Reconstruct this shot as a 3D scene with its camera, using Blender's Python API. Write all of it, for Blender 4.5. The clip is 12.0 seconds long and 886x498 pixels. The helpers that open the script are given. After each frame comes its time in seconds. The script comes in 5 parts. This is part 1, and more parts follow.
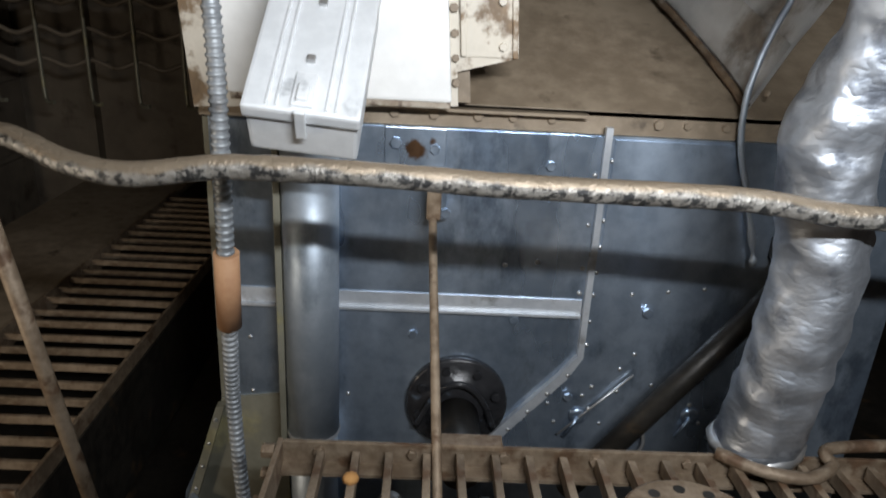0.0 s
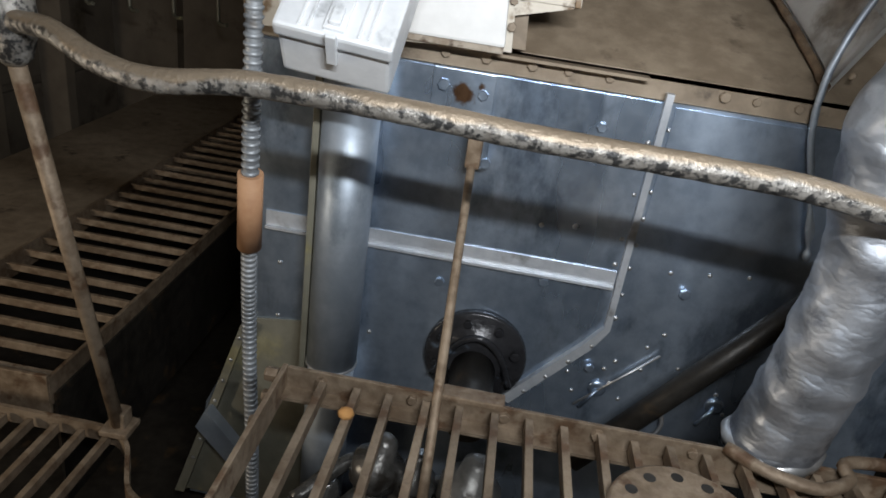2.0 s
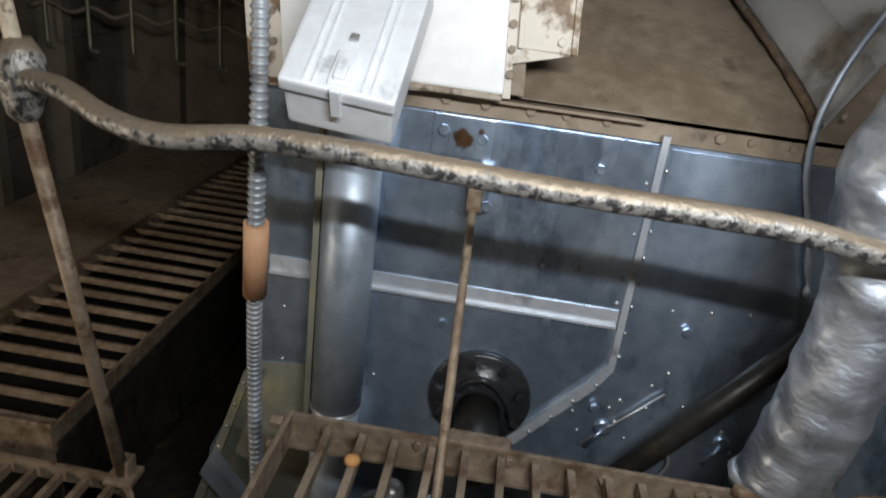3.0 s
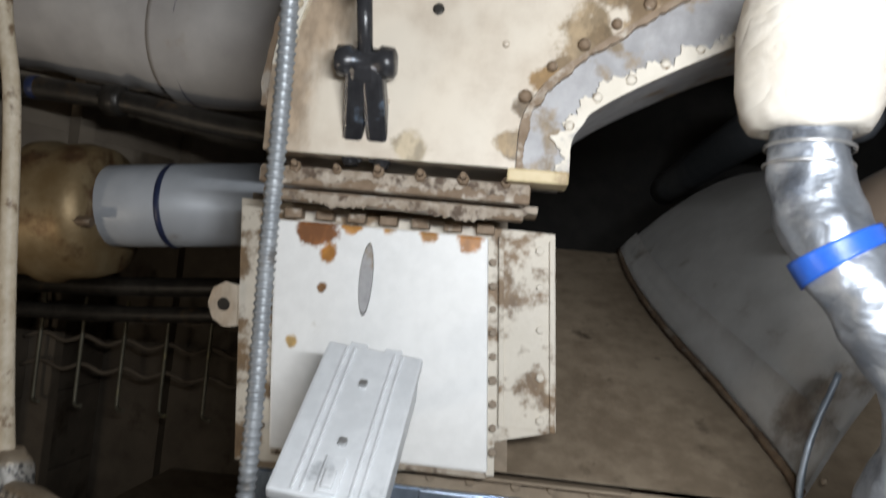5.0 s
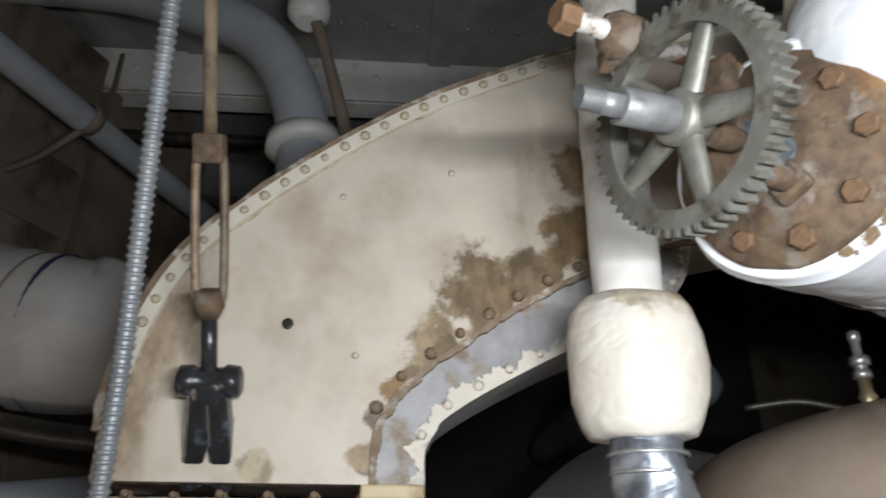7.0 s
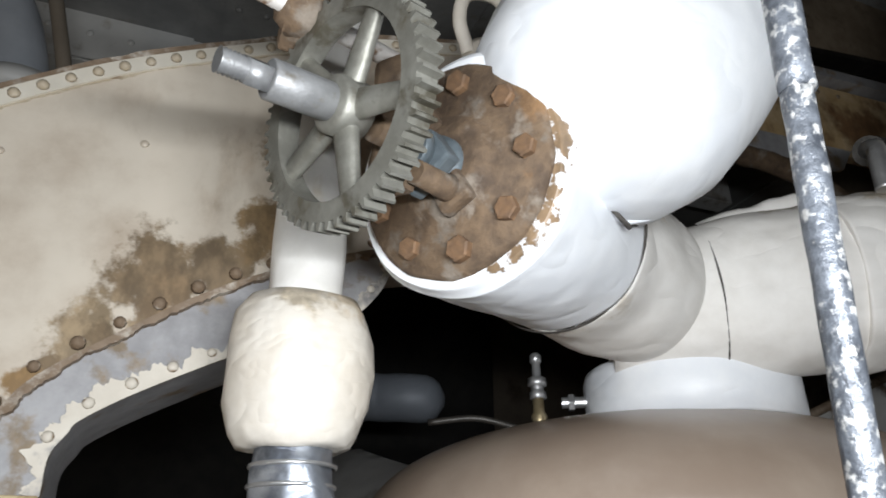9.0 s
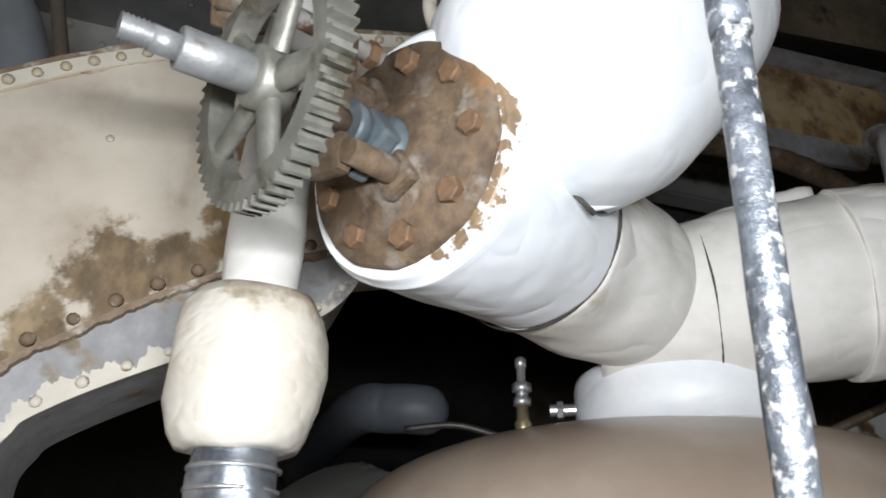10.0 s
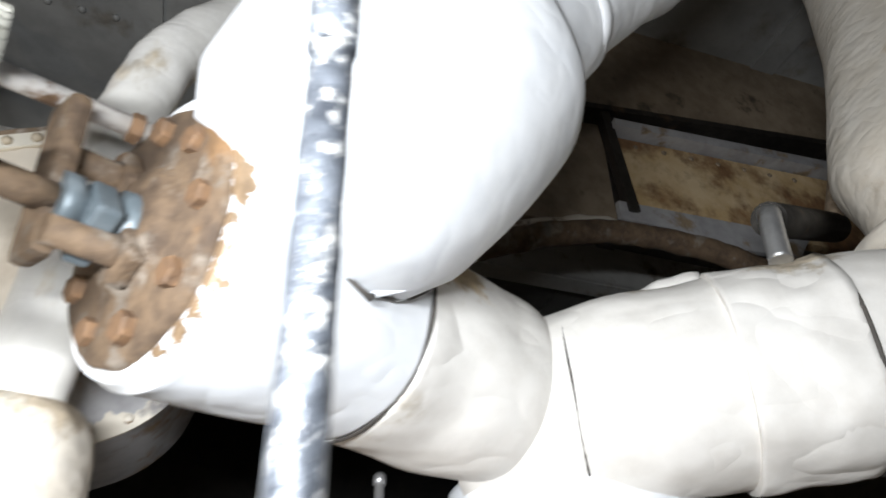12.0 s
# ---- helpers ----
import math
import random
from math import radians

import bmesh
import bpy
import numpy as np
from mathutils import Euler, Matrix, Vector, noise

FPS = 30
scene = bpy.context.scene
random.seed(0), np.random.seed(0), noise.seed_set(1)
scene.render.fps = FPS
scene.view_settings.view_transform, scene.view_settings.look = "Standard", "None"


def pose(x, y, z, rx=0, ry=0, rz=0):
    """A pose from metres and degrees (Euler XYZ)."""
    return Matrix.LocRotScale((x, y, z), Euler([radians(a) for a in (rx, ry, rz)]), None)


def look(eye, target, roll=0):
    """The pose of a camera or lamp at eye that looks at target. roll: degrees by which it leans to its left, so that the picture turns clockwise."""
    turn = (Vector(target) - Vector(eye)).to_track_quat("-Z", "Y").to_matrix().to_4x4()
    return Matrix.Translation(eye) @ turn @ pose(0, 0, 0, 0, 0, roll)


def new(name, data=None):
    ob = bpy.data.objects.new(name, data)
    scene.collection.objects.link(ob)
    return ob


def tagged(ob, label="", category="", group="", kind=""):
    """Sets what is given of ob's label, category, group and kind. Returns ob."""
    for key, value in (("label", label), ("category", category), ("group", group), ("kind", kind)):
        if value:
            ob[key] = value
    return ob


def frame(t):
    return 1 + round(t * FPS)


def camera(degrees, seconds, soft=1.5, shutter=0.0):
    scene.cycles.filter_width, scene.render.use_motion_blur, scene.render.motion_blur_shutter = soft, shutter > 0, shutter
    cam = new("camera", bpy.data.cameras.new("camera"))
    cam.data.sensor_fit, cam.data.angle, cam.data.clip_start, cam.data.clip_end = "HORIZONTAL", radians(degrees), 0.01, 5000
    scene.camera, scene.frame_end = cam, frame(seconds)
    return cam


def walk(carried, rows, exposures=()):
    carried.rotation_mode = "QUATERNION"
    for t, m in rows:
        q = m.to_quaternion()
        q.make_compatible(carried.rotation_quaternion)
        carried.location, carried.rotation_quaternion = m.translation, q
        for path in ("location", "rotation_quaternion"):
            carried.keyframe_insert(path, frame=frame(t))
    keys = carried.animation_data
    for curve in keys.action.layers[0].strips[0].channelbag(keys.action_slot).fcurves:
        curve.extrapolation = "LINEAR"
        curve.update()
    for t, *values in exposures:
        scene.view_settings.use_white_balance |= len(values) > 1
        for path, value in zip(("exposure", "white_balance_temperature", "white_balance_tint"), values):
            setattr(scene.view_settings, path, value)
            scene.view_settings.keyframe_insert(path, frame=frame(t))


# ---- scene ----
cam = camera(65.1, 12.0, soft=1.7, shutter=0.4)
PATH = [
    (0, (0.184, 0.063, 1.621), (0.249, 1.933, 0.913), 3.2),
    (0.5, (0.168, 0.084, 1.606), (0.255, 1.908, 0.789), 5.9),
    (1, (0.234, 0.102, 1.608), (0.279, 1.916, 0.767), 8.8),
    (1.5, (0.251, 0.109, 1.609), (0.187, 1.909, 0.74), 8.7),
    (2, (0.253, 0.094, 1.608), (0.146, 1.901, 0.758), 8.7),
    (2.5, (0.249, 0.088, 1.614), (0.133, 1.903, 0.782), 8.4),
    (2.7, (0.248, 0.088, 1.619), (0.13, 1.908, 0.798), 8.1),
    (4.3, (0.231, 0.086, 1.7), (0.063, 2.071, 1.519), 6.0),
    (4.5, (0.229, 0.078, 1.715), (0.058, 2.068, 1.61), 5.8),
    (5, (0.227, 0.066, 1.746), (0.051, 2.055, 1.867), 5.4),
    (5.5, (0.228, 0.068, 1.778), (0.076, 2.017, 2.199), 4.9),
    (6, (0.231, 0.065, 1.816), (0.132, 1.951, 2.473), 3.5),
    (6.5, (0.245, 0.051, 1.835), (0.199, 1.887, 2.628), 1.9),
    (7, (0.272, 0.05, 1.843), (0.389, 1.867, 2.671), 0.5),
    (7.5, (0.326, 0.067, 1.856), (0.602, 1.839, 2.741), -0.3),
    (7.7, (0.353, 0.071, 1.855), (0.668, 1.859, 2.694), -1.1),
    (9.3, (0.457, 0.095, 1.853), (1.168, 1.755, 2.712), -0.5),
    (9.5, (0.464, 0.1, 1.855), (1.145, 1.777, 2.704), -1.5),
    (10, (0.577, 0.115, 1.846), (1.154, 1.805, 2.746), 0.6),
    (10.5, (0.613, 0.132, 1.846), (1.163, 1.781, 2.836), 0.6),
    (11, (0.683, 0.081, 1.839), (1.46, 1.672, 2.769), 2.0),
    (11.5, (0.75, 0.08, 1.83), (1.339, 1.739, 2.779), 3.4),
    (11.8, (0.806, 0.102, 1.876), (1.334, 1.663, 3.01), 3.3),
    (11.9, (0.826, 0.127, 1.873), (1.343, 1.672, 3.032), 0.7),
    (12, (0.86, 0.141, 1.89), (1.369, 1.688, 3.051), -0.2),
]
EXPOSURE = [(0, 1.08), (2.7, 1.06), (4.5, 0.80), (5.5, 0.4), (6.5, 0.2), (9.5, 0.22), (11, 0.55), (11.5, 0.65), (12, 1.05)]
walk(cam, [(t, look(eye, target, roll)) for t, eye, target, roll in PATH], EXPOSURE)

# ---- light: one work lamp behind the camera's way, and an added fill at the left ----
world = bpy.data.worlds.new("world")
scene.world = world
world.use_nodes = True
world.node_tree.nodes["Background"].inputs[0].default_value = (0.8, 0.9, 1.0, 1)
world.node_tree.nodes["Background"].inputs[1].default_value = 0.02


def lamp(name, place, power, radius, colour):
    data = bpy.data.lights.new(name, "POINT")
    data.energy, data.shadow_soft_size, data.color = power, radius, colour
    ob = new(name, data)
    ob.location = place
    return ob


strip_data = bpy.data.lights.new("work_lamp", "AREA")
strip_data.shape, strip_data.size, strip_data.size_y = "RECTANGLE", 0.60, 0.03
strip_data.energy, strip_data.color = 17.5, (0.92, 0.96, 1.0)
strip_lamp = new("work_lamp", strip_data)
strip_lamp.matrix_world = look((0.52, -0.03, 1.93), (0.66, 1.2, 2.10))
# Unseen warm fill, added to brighten the walkway side.
lamp("left_fill", (-1.45, 0.4, 1.0), 12.0, 0.10, (1.0, 0.86, 0.68))


# ---- materials ----
def mat(name, c1, c2, stain=None, amount=0.0, scale=30.0, stain_scale=6.0, rough=0.6, metal=0.0, bump=0.15, blots=(), rough_var=0.15, streak=False,
        per_piece=0.0, dust=None, crease=0.0, crease_scale=9.0, torn_edge=0.9, torn_scale=48.0):
    """Two tones of grain, blotchy stains, and named blots (place, radius, colour) with ragged edges."""
    m = bpy.data.materials.new(name)
    m.use_nodes = True
    nt = m.node_tree
    n, l = nt.nodes, nt.links
    b = n["Principled BSDF"]
    tc = n.new("ShaderNodeTexCoord")

    def noise_tex(s, detail=5.0, stretch=(1, 1, 1)):
        mp = n.new("ShaderNodeMapping")
        mp.inputs["Scale"].default_value = stretch
        l.new(tc.outputs["Object"], mp.inputs[0])
        t = n.new("ShaderNodeTexNoise")
        t.inputs["Scale"].default_value, t.inputs["Detail"].default_value = s, detail
        t.inputs["Roughness"].default_value = 0.62
        l.new(mp.outputs[0], t.inputs["Vector"])
        return t.outputs["Fac"]

    def ramp(v, lo, hi):
        r = n.new("ShaderNodeMapRange")
        r.interpolation_type = "SMOOTHSTEP"
        r.inputs["From Min"].default_value, r.inputs["From Max"].default_value = lo, hi
        l.new(v, r.inputs["Value"])
        return r.outputs[0]

    def mix(f, a, c):
        x = n.new("ShaderNodeMix")
        x.data_type = "RGBA"
        l.new(f, x.inputs["Factor"])
        for sock, v in ((x.inputs[6], a), (x.inputs[7], c)):
            if isinstance(v, tuple):
                sock.default_value = (*v, 1)
            else:
                l.new(v, sock)
        return x.outputs[2]

    def maths(op, a, c):
        x = n.new("ShaderNodeMath")
        x.operation = op
        for sock, v in ((x.inputs[0], a), (x.inputs[1], c)):
            if isinstance(v, (int, float)):
                sock.default_value = v
            else:
                l.new(v, sock)
        return x.outputs[0]

    fine = noise_tex(scale)
    wide = noise_tex(scale / 7.0, 4.0, (1, 1, 0.3) if streak else (1, 1, 1))
    col = mix(ramp(maths("ADD", maths("MULTIPLY", fine, 0.5), maths("MULTIPLY", wide, 0.5)), 0.36, 0.64), c1, c2)
    ragged = noise_tex(14.0, 6.0)
    torn = noise_tex(torn_scale, 6.0)
    mottle = noise_tex(33.0, 9.0, (1, 1, 0.6))
    if stain:
        sn = noise_tex(stain_scale, 8.0, (1, 1, 0.5) if streak else (1, 1, 1))
        col = mix(ramp(sn, 0.64 - 0.3 * amount, 0.76 - 0.3 * amount), col, mix(ramp(mottle, 0.35, 0.65), tuple(0.75 * k for k in stain), tuple(1.15 * k for k in stain)))
    for place, radius, colour in blots:
        d = n.new("ShaderNodeVectorMath")
        d.operation = "DISTANCE"
        l.new(tc.outputs["Object"], d.inputs[0])
        d.inputs[1].default_value = place
        uneven = maths("ADD", maths("MULTIPLY", maths("SUBTRACT", ragged, 0.5), 2.6), maths("MULTIPLY", maths("SUBTRACT", torn, 0.5), torn_edge))
        v = maths("ADD", maths("DIVIDE", d.outputs["Value"], radius), uneven)
        f = maths("SUBTRACT", 1.0, ramp(v, 0.62, 1.08))
        col = mix(f, col, mix(ramp(mottle, 0.38, 0.64), tuple(0.72 * k for k in colour), tuple(1.22 * k for k in colour)))
    if dust:
        ge = n.new("ShaderNodeNewGeometry")
        sx = n.new("ShaderNodeSeparateXYZ")
        l.new(ge.outputs["Normal"], sx.inputs[0])
        col = mix(ramp(maths("ADD", sx.outputs["Z"], maths("MULTIPLY", maths("SUBTRACT", ragged, 0.5), 1.6)), 0.15, 0.6), col, dust)
    if per_piece:
        oi = n.new("ShaderNodeObjectInfo")
        hv = n.new("ShaderNodeHueSaturation")
        l.new(maths("ADD", maths("MULTIPLY", oi.outputs["Random"], per_piece), 1.0 - per_piece / 2), hv.inputs["Value"])
        l.new(col, hv.inputs["Color"])
        col = hv.outputs[0]
    l.new(col, b.inputs["Base Color"])
    b.inputs["Metallic"].default_value = metal
    l.new(maths("ADD", maths("MULTIPLY", maths("SUBTRACT", wide, 0.5), rough_var * 2), rough), b.inputs["Roughness"])
    bp = n.new("ShaderNodeBump")
    bp.inputs["Strength"].default_value, bp.inputs["Distance"].default_value = bump, 0.004
    l.new(maths("ADD", fine, maths("MULTIPLY", ragged, 0.6)), bp.inputs["Height"])
    if crease:
        big = n.new("ShaderNodeBump")
        big.inputs["Strength"].default_value, big.inputs["Distance"].default_value = crease, 0.03
        folds = noise_tex(crease_scale, 2.0, (1, 1, 1.7))
        l.new(maths("ABSOLUTE", maths("SUBTRACT", folds, 0.5), 0.0), big.inputs["Height"])
        l.new(bp.outputs[0], big.inputs["Normal"])
        l.new(big.outputs[0], b.inputs["Normal"])
    else:
        l.new(bp.outputs[0], b.inputs["Normal"])
    return m


GALV = mat("galvanised_sheet", (0.37, 0.46, 0.585), (0.56, 0.655, 0.78), (0.25, 0.315, 0.41), 0.40, 24, 5, 0.32, 0.86, 0.16, streak=True, rough_var=0.30,
           blots=[((0.165, 1.46, 1.31), 0.022, (0.18, 0.10, 0.055)), ((0.20, 1.46, 1.325), 0.012, (0.16, 0.09, 0.05))])
GALV_PIPE = mat("galvanised_pipe", (0.33, 0.38, 0.44), (0.45, 0.50, 0.56), (0.22, 0.26, 0.30), 0.3, 22, 5, 0.50, 0.6, 0.08, streak=True)
GALV_BRIGHT = mat("bright_galvanised_strip", (0.46, 0.49, 0.53), (0.62, 0.64, 0.67), (0.34, 0.34, 0.34), 0.25, 30, 8, 0.40, 0.55, 0.15)
GALV_BOX = mat("pale_galvanised_box", (0.68, 0.70, 0.72), (0.78, 0.80, 0.82), (0.48, 0.50, 0.52), 0.2, 40, 9, 0.42, 0.25, 0.06)
FOIL = mat("aluminium_foil_lagging", (0.34, 0.37, 0.42), (0.52, 0.55, 0.60), (0.21, 0.23, 0.27), 0.38, 20, 8, 0.46, 0.90, 0.45, crease=0.20, crease_scale=17, rough_var=0.3)
WHITE = mat("white_paint", (0.72, 0.72, 0.71), (0.79, 0.79, 0.78), (0.50, 0.45, 0.36), 0.02, 30, 7, 0.45, 0.0, 0.06,
            blots=[((-0.15, 1.40, 1.845), 0.040, (0.23, 0.09, 0.03)), ((-0.115, 1.40, 1.80), 0.018, (0.40, 0.17, 0.03)), ((-0.07, 1.40, 1.86), 0.02, (0.42, 0.2, 0.05)),
                   ((0.08, 1.40, 1.855), 0.02, (0.42, 0.2, 0.05)), ((0.16, 1.40, 1.852), 0.025, (0.40, 0.17, 0.04)), ((-0.17, 1.40, 1.62), 0.016, (0.45, 0.3, 0.12)),
                   ((-0.12, 1.40, 1.73), 0.010, (0.16, 0.08, 0.03)), ((0.0, 1.40, 1.865), 0.016, (0.40, 0.2, 0.05))])
CREAM = mat("old_cream_paint", (0.40, 0.325, 0.25), (0.60, 0.535, 0.445), (0.36, 0.275, 0.195), 0.36, 9, 2.6, 0.40, 0.0, 0.12, streak=True,
            blots=[((0.42, 1.187, 2.275), 0.090, (0.19, 0.135, 0.08)), ((0.51, 1.187, 2.31), 0.070, (0.175, 0.125, 0.075)), ((0.45, 1.187, 2.22), 0.07, (0.22, 0.15, 0.085)),
                   ((0.60, 1.187, 2.38), 0.08, (0.20, 0.135, 0.07)), ((0.60, 1.187, 2.54), 0.06, (0.24, 0.17, 0.10)), ((0.34, 1.187, 2.18), 0.07, (0.29, 0.215, 0.13)),
                   ((0.225, 1.187, 1.985), 0.024, (0.15, 0.105, 0.06)), ((0.245, 1.187, 2.06), 0.026, (0.15, 0.105, 0.06)), ((0.29, 1.187, 2.125), 0.028, (0.16, 0.11, 0.06)), ((0.36, 1.187, 2.18), 0.030, (0.16, 0.11, 0.06)), ((0.22, 1.187, 2.00), 0.030, (0.26, 0.18, 0.09)), ((0.27, 1.187, 2.10), 0.028, (0.30, 0.18, 0.07)), ((0.06, 1.187, 1.975), 0.03, (0.40, 0.33, 0.23))])
FLAKY = mat("flaking_cream_paint", (0.56, 0.51, 0.43), (0.63, 0.58, 0.50), (0.19, 0.125, 0.07), 0.52, 26, 13, 0.6, 0.0, 0.4)
GREYPAINT = mat("flaking_grey_paint", (0.25, 0.245, 0.25), (0.37, 0.365, 0.37), (0.24, 0.18, 0.115), 0.40, 25, 11, 0.55, 0.0, 0.35)
RUSTY = mat("rusted_iron", (0.070, 0.046, 0.030), (0.165, 0.11, 0.066), (0.205, 0.17, 0.135), 0.42, 45, 16, 0.8, 0.1, 0.9,
            blots=[((0.80, 0.66, 2.37), 0.04, (0.20, 0.115, 0.055)), ((0.79, 0.67, 2.27), 0.025, (0.19, 0.11, 0.055))])
RUSTBAR = mat("dusty_rusted_bar", (0.15, 0.105, 0.068), (0.29, 0.225, 0.16), (0.12, 0.07, 0.04), 0.38, 40, 14, 0.6, 0.35, 0.7, per_piece=0.4)
DUSTY = mat("dusty_brown_plate", (0.19, 0.145, 0.10), (0.31, 0.245, 0.175), (0.10, 0.075, 0.052), 0.20, 20, 9, 0.5, 0.0, 0.3)
RAILM = mat("worn_handrail", (0.33, 0.315, 0.29), (0.20, 0.185, 0.165), (0.045, 0.045, 0.045), 0.60, 90, 75, 0.38, 0.45, 0.8, dust=(0.27, 0.215, 0.155))
BLACK = mat("black_enamel", (0.018, 0.018, 0.02), (0.035, 0.035, 0.038), (0.10, 0.13, 0.17), 0.12, 40, 20, 0.22, 0.2, 0.5)
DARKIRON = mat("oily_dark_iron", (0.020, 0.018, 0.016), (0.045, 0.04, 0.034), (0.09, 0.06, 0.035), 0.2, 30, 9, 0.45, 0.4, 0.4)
GEARM = mat("grey_cast_gear", (0.175, 0.17, 0.145), (0.26, 0.255, 0.225), (0.12, 0.108, 0.08), 0.32, 45, 16, 0.5, 0.55, 0.35)
STEEL = mat("bare_steel", (0.42, 0.42, 0.42), (0.54, 0.54, 0.54), (0.30, 0.26, 0.21), 0.15, 45, 18, 0.38, 0.8, 0.25)
CONDUIT = mat("grey_flexible_conduit", (0.22, 0.235, 0.25), (0.32, 0.335, 0.35), (0.15, 0.14, 0.13), 0.2, 50, 14, 0.5, 0.45, 0.2)
CARD = mat("brown_sleeve", (0.36, 0.19, 0.10), (0.42, 0.24, 0.13), (0.28, 0.15, 0.08), 0.15, 60, 12, 0.7, 0.0, 0.15)
LAGWHITE = mat("white_painted_lagging", (0.74, 0.76, 0.79), (0.82, 0.83, 0.84), (0.60, 0.57, 0.52), 0.03, 16, 6, 0.5, 0.0, 0.22, crease=0.30, crease_scale=7)
LAGBARREL = mat("white_lagging_flecked_with_rust", (0.74, 0.76, 0.79), (0.82, 0.83, 0.84), (0.60, 0.57, 0.52), 0.03, 16, 6, 0.5, 0.0, 0.22, crease=0.30, crease_scale=7,
               blots=[((0.747 + 0.153 * (0.539 * math.cos(a) - 0.11 * math.sin(a)), 0.780 - 0.153 * (0.842 * math.cos(a) + 0.07 * math.sin(a)), 2.318 + 0.153 * 0.99 * math.sin(a)), 1.1 * r, (0.22, 0.15, 0.09))
                      for a, r in ((0.35, 0.012), (0.2, 0.014), (0.05, 0.017), (-0.12, 0.019), (-0.3, 0.020), (-0.48, 0.020), (-0.66, 0.019), (-0.85, 0.017), (-1.05, 0.014), (-1.25, 0.011))], torn_edge=3.6, torn_scale=80.0)
RUSTNUT = mat("orange_rusted_nut", (0.12, 0.072, 0.042), (0.23, 0.13, 0.065), (0.09, 0.06, 0.042), 0.3, 60, 30, 0.75, 0.1, 0.7)
CRUSTWHITE = mat("white_crusted_rust", (0.50, 0.46, 0.42), (0.66, 0.64, 0.61), (0.20, 0.12, 0.07), 0.4, 40, 26, 0.6, 0.2, 0.6)
CRUST = mat("crusted_old_paint", (0.18, 0.13, 0.085), (0.38, 0.33, 0.27), (0.085, 0.055, 0.035), 0.52, 38, 30, 0.7, 0.0, 0.9)
SHAFT = mat("dull_grey_shaft", (0.20, 0.202, 0.204), (0.30, 0.302, 0.304), (0.19, 0.17, 0.135), 0.3, 45, 20, 0.5, 0.5, 0.35)
DIMPIPE = mat("dimmed_blue_grey_paint", (0.13, 0.145, 0.165), (0.18, 0.195, 0.22), (0.09, 0.085, 0.08), 0.2, 12, 5, 0.5, 0.1, 0.15)
LAGPIPE = mat("grimy_white_lagging", (0.62, 0.60, 0.56), (0.74, 0.72, 0.69), (0.46, 0.39, 0.29), 0.16, 16, 7, 0.5, 0.0, 0.25, crease=0.2, crease_scale=8, streak=True)
PITM = mat("greasy_machined_iron", (0.07, 0.068, 0.064), (0.15, 0.145, 0.135), (0.035, 0.03, 0.025), 0.35, 40, 14, 0.3, 0.5, 0.5)
SOOT = mat("smoke_stained_rivet", (0.38, 0.31, 0.215), (0.52, 0.45, 0.35), (0.18, 0.12, 0.07), 0.3, 60, 25, 0.55, 0.0, 0.4)
LAGCREAM = mat("aged_cream_lagging", (0.60, 0.54, 0.455), (0.70, 0.655, 0.585), (0.46, 0.37, 0.26), 0.14, 14, 5, 0.5, 0.0, 0.3, crease=0.35, crease_scale=11, blots=[((0.60, 0.96, 2.20), 0.045, (0.50, 0.43, 0.33)), ((0.67, 0.98, 2.19), 0.04, (0.48, 0.40, 0.30)), ((0.60, 0.96, 2.12), 0.008, (0.3, 0.2, 0.1))])
# First blot: the bonnet's shadow on the cloth elbow, together with yellow stain.
LAGCLOTH = mat("off_white_cloth_lagging", (0.70, 0.67, 0.625), (0.80, 0.775, 0.735), (0.52, 0.45, 0.35), 0.14, 18, 4, 0.75, 0.0, 0.3, crease=0.5, crease_scale=6, blots=[((1.09, 0.90, 2.43), 0.085, (0.50, 0.39, 0.25)), ((1.62, 0.80, 2.44), 0.07, (0.50, 0.43, 0.33)), ((1.45, 0.92, 2.46), 0.05, (0.47, 0.41, 0.33))])
TANKM = mat("brown_painted_tank", (0.26, 0.20, 0.155), (0.33, 0.265, 0.21), (0.20, 0.16, 0.125), 0.2, 9, 3, 0.36, 0.0, 0.08)
SHEETGREY = mat("grey_dusty_sheet", (0.60, 0.585, 0.565), (0.71, 0.70, 0.68), (0.36, 0.31, 0.26), 0.26, 12, 4, 0.45, 0.0, 0.12)
BULKHEAD = mat("brown_bulkhead_paint", (0.13, 0.105, 0.08), (0.20, 0.165, 0.125), (0.08, 0.06, 0.04), 0.25, 6, 2.5, 0.6, 0.0, 0.2)
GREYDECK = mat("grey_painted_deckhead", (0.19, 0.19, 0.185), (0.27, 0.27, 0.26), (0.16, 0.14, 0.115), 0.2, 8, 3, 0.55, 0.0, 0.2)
BEAMPAINT = mat("cream_beam_paint", (0.56, 0.555, 0.535), (0.66, 0.655, 0.63), (0.36, 0.32, 0.27), 0.2, 10, 4, 0.5, 0.0, 0.2)
PIPEGREY = mat("blue_grey_pipe_paint", (0.33, 0.35, 0.38), (0.41, 0.43, 0.46), (0.26, 0.24, 0.22), 0.12, 10, 4, 0.45, 0.1, 0.1)
PIPELAG = mat("grey_tape_wrapped_lagging", (0.36, 0.34, 0.33), (0.46, 0.44, 0.42), (0.26, 0.19, 0.12), 0.2, 9, 3, 0.6, 0.0, 0.2)
BRASS = mat("tarnished_bronze", (0.21, 0.14, 0.065), (0.30, 0.225, 0.125), (0.12, 0.065, 0.03), 0.4, 16, 7, 0.5, 0.5, 0.3)
BLUE = mat("blue_tape", (0.02, 0.10, 0.50), (0.03, 0.14, 0.60), None, 0, 40, 6, 0.35, 0.0, 0.1)
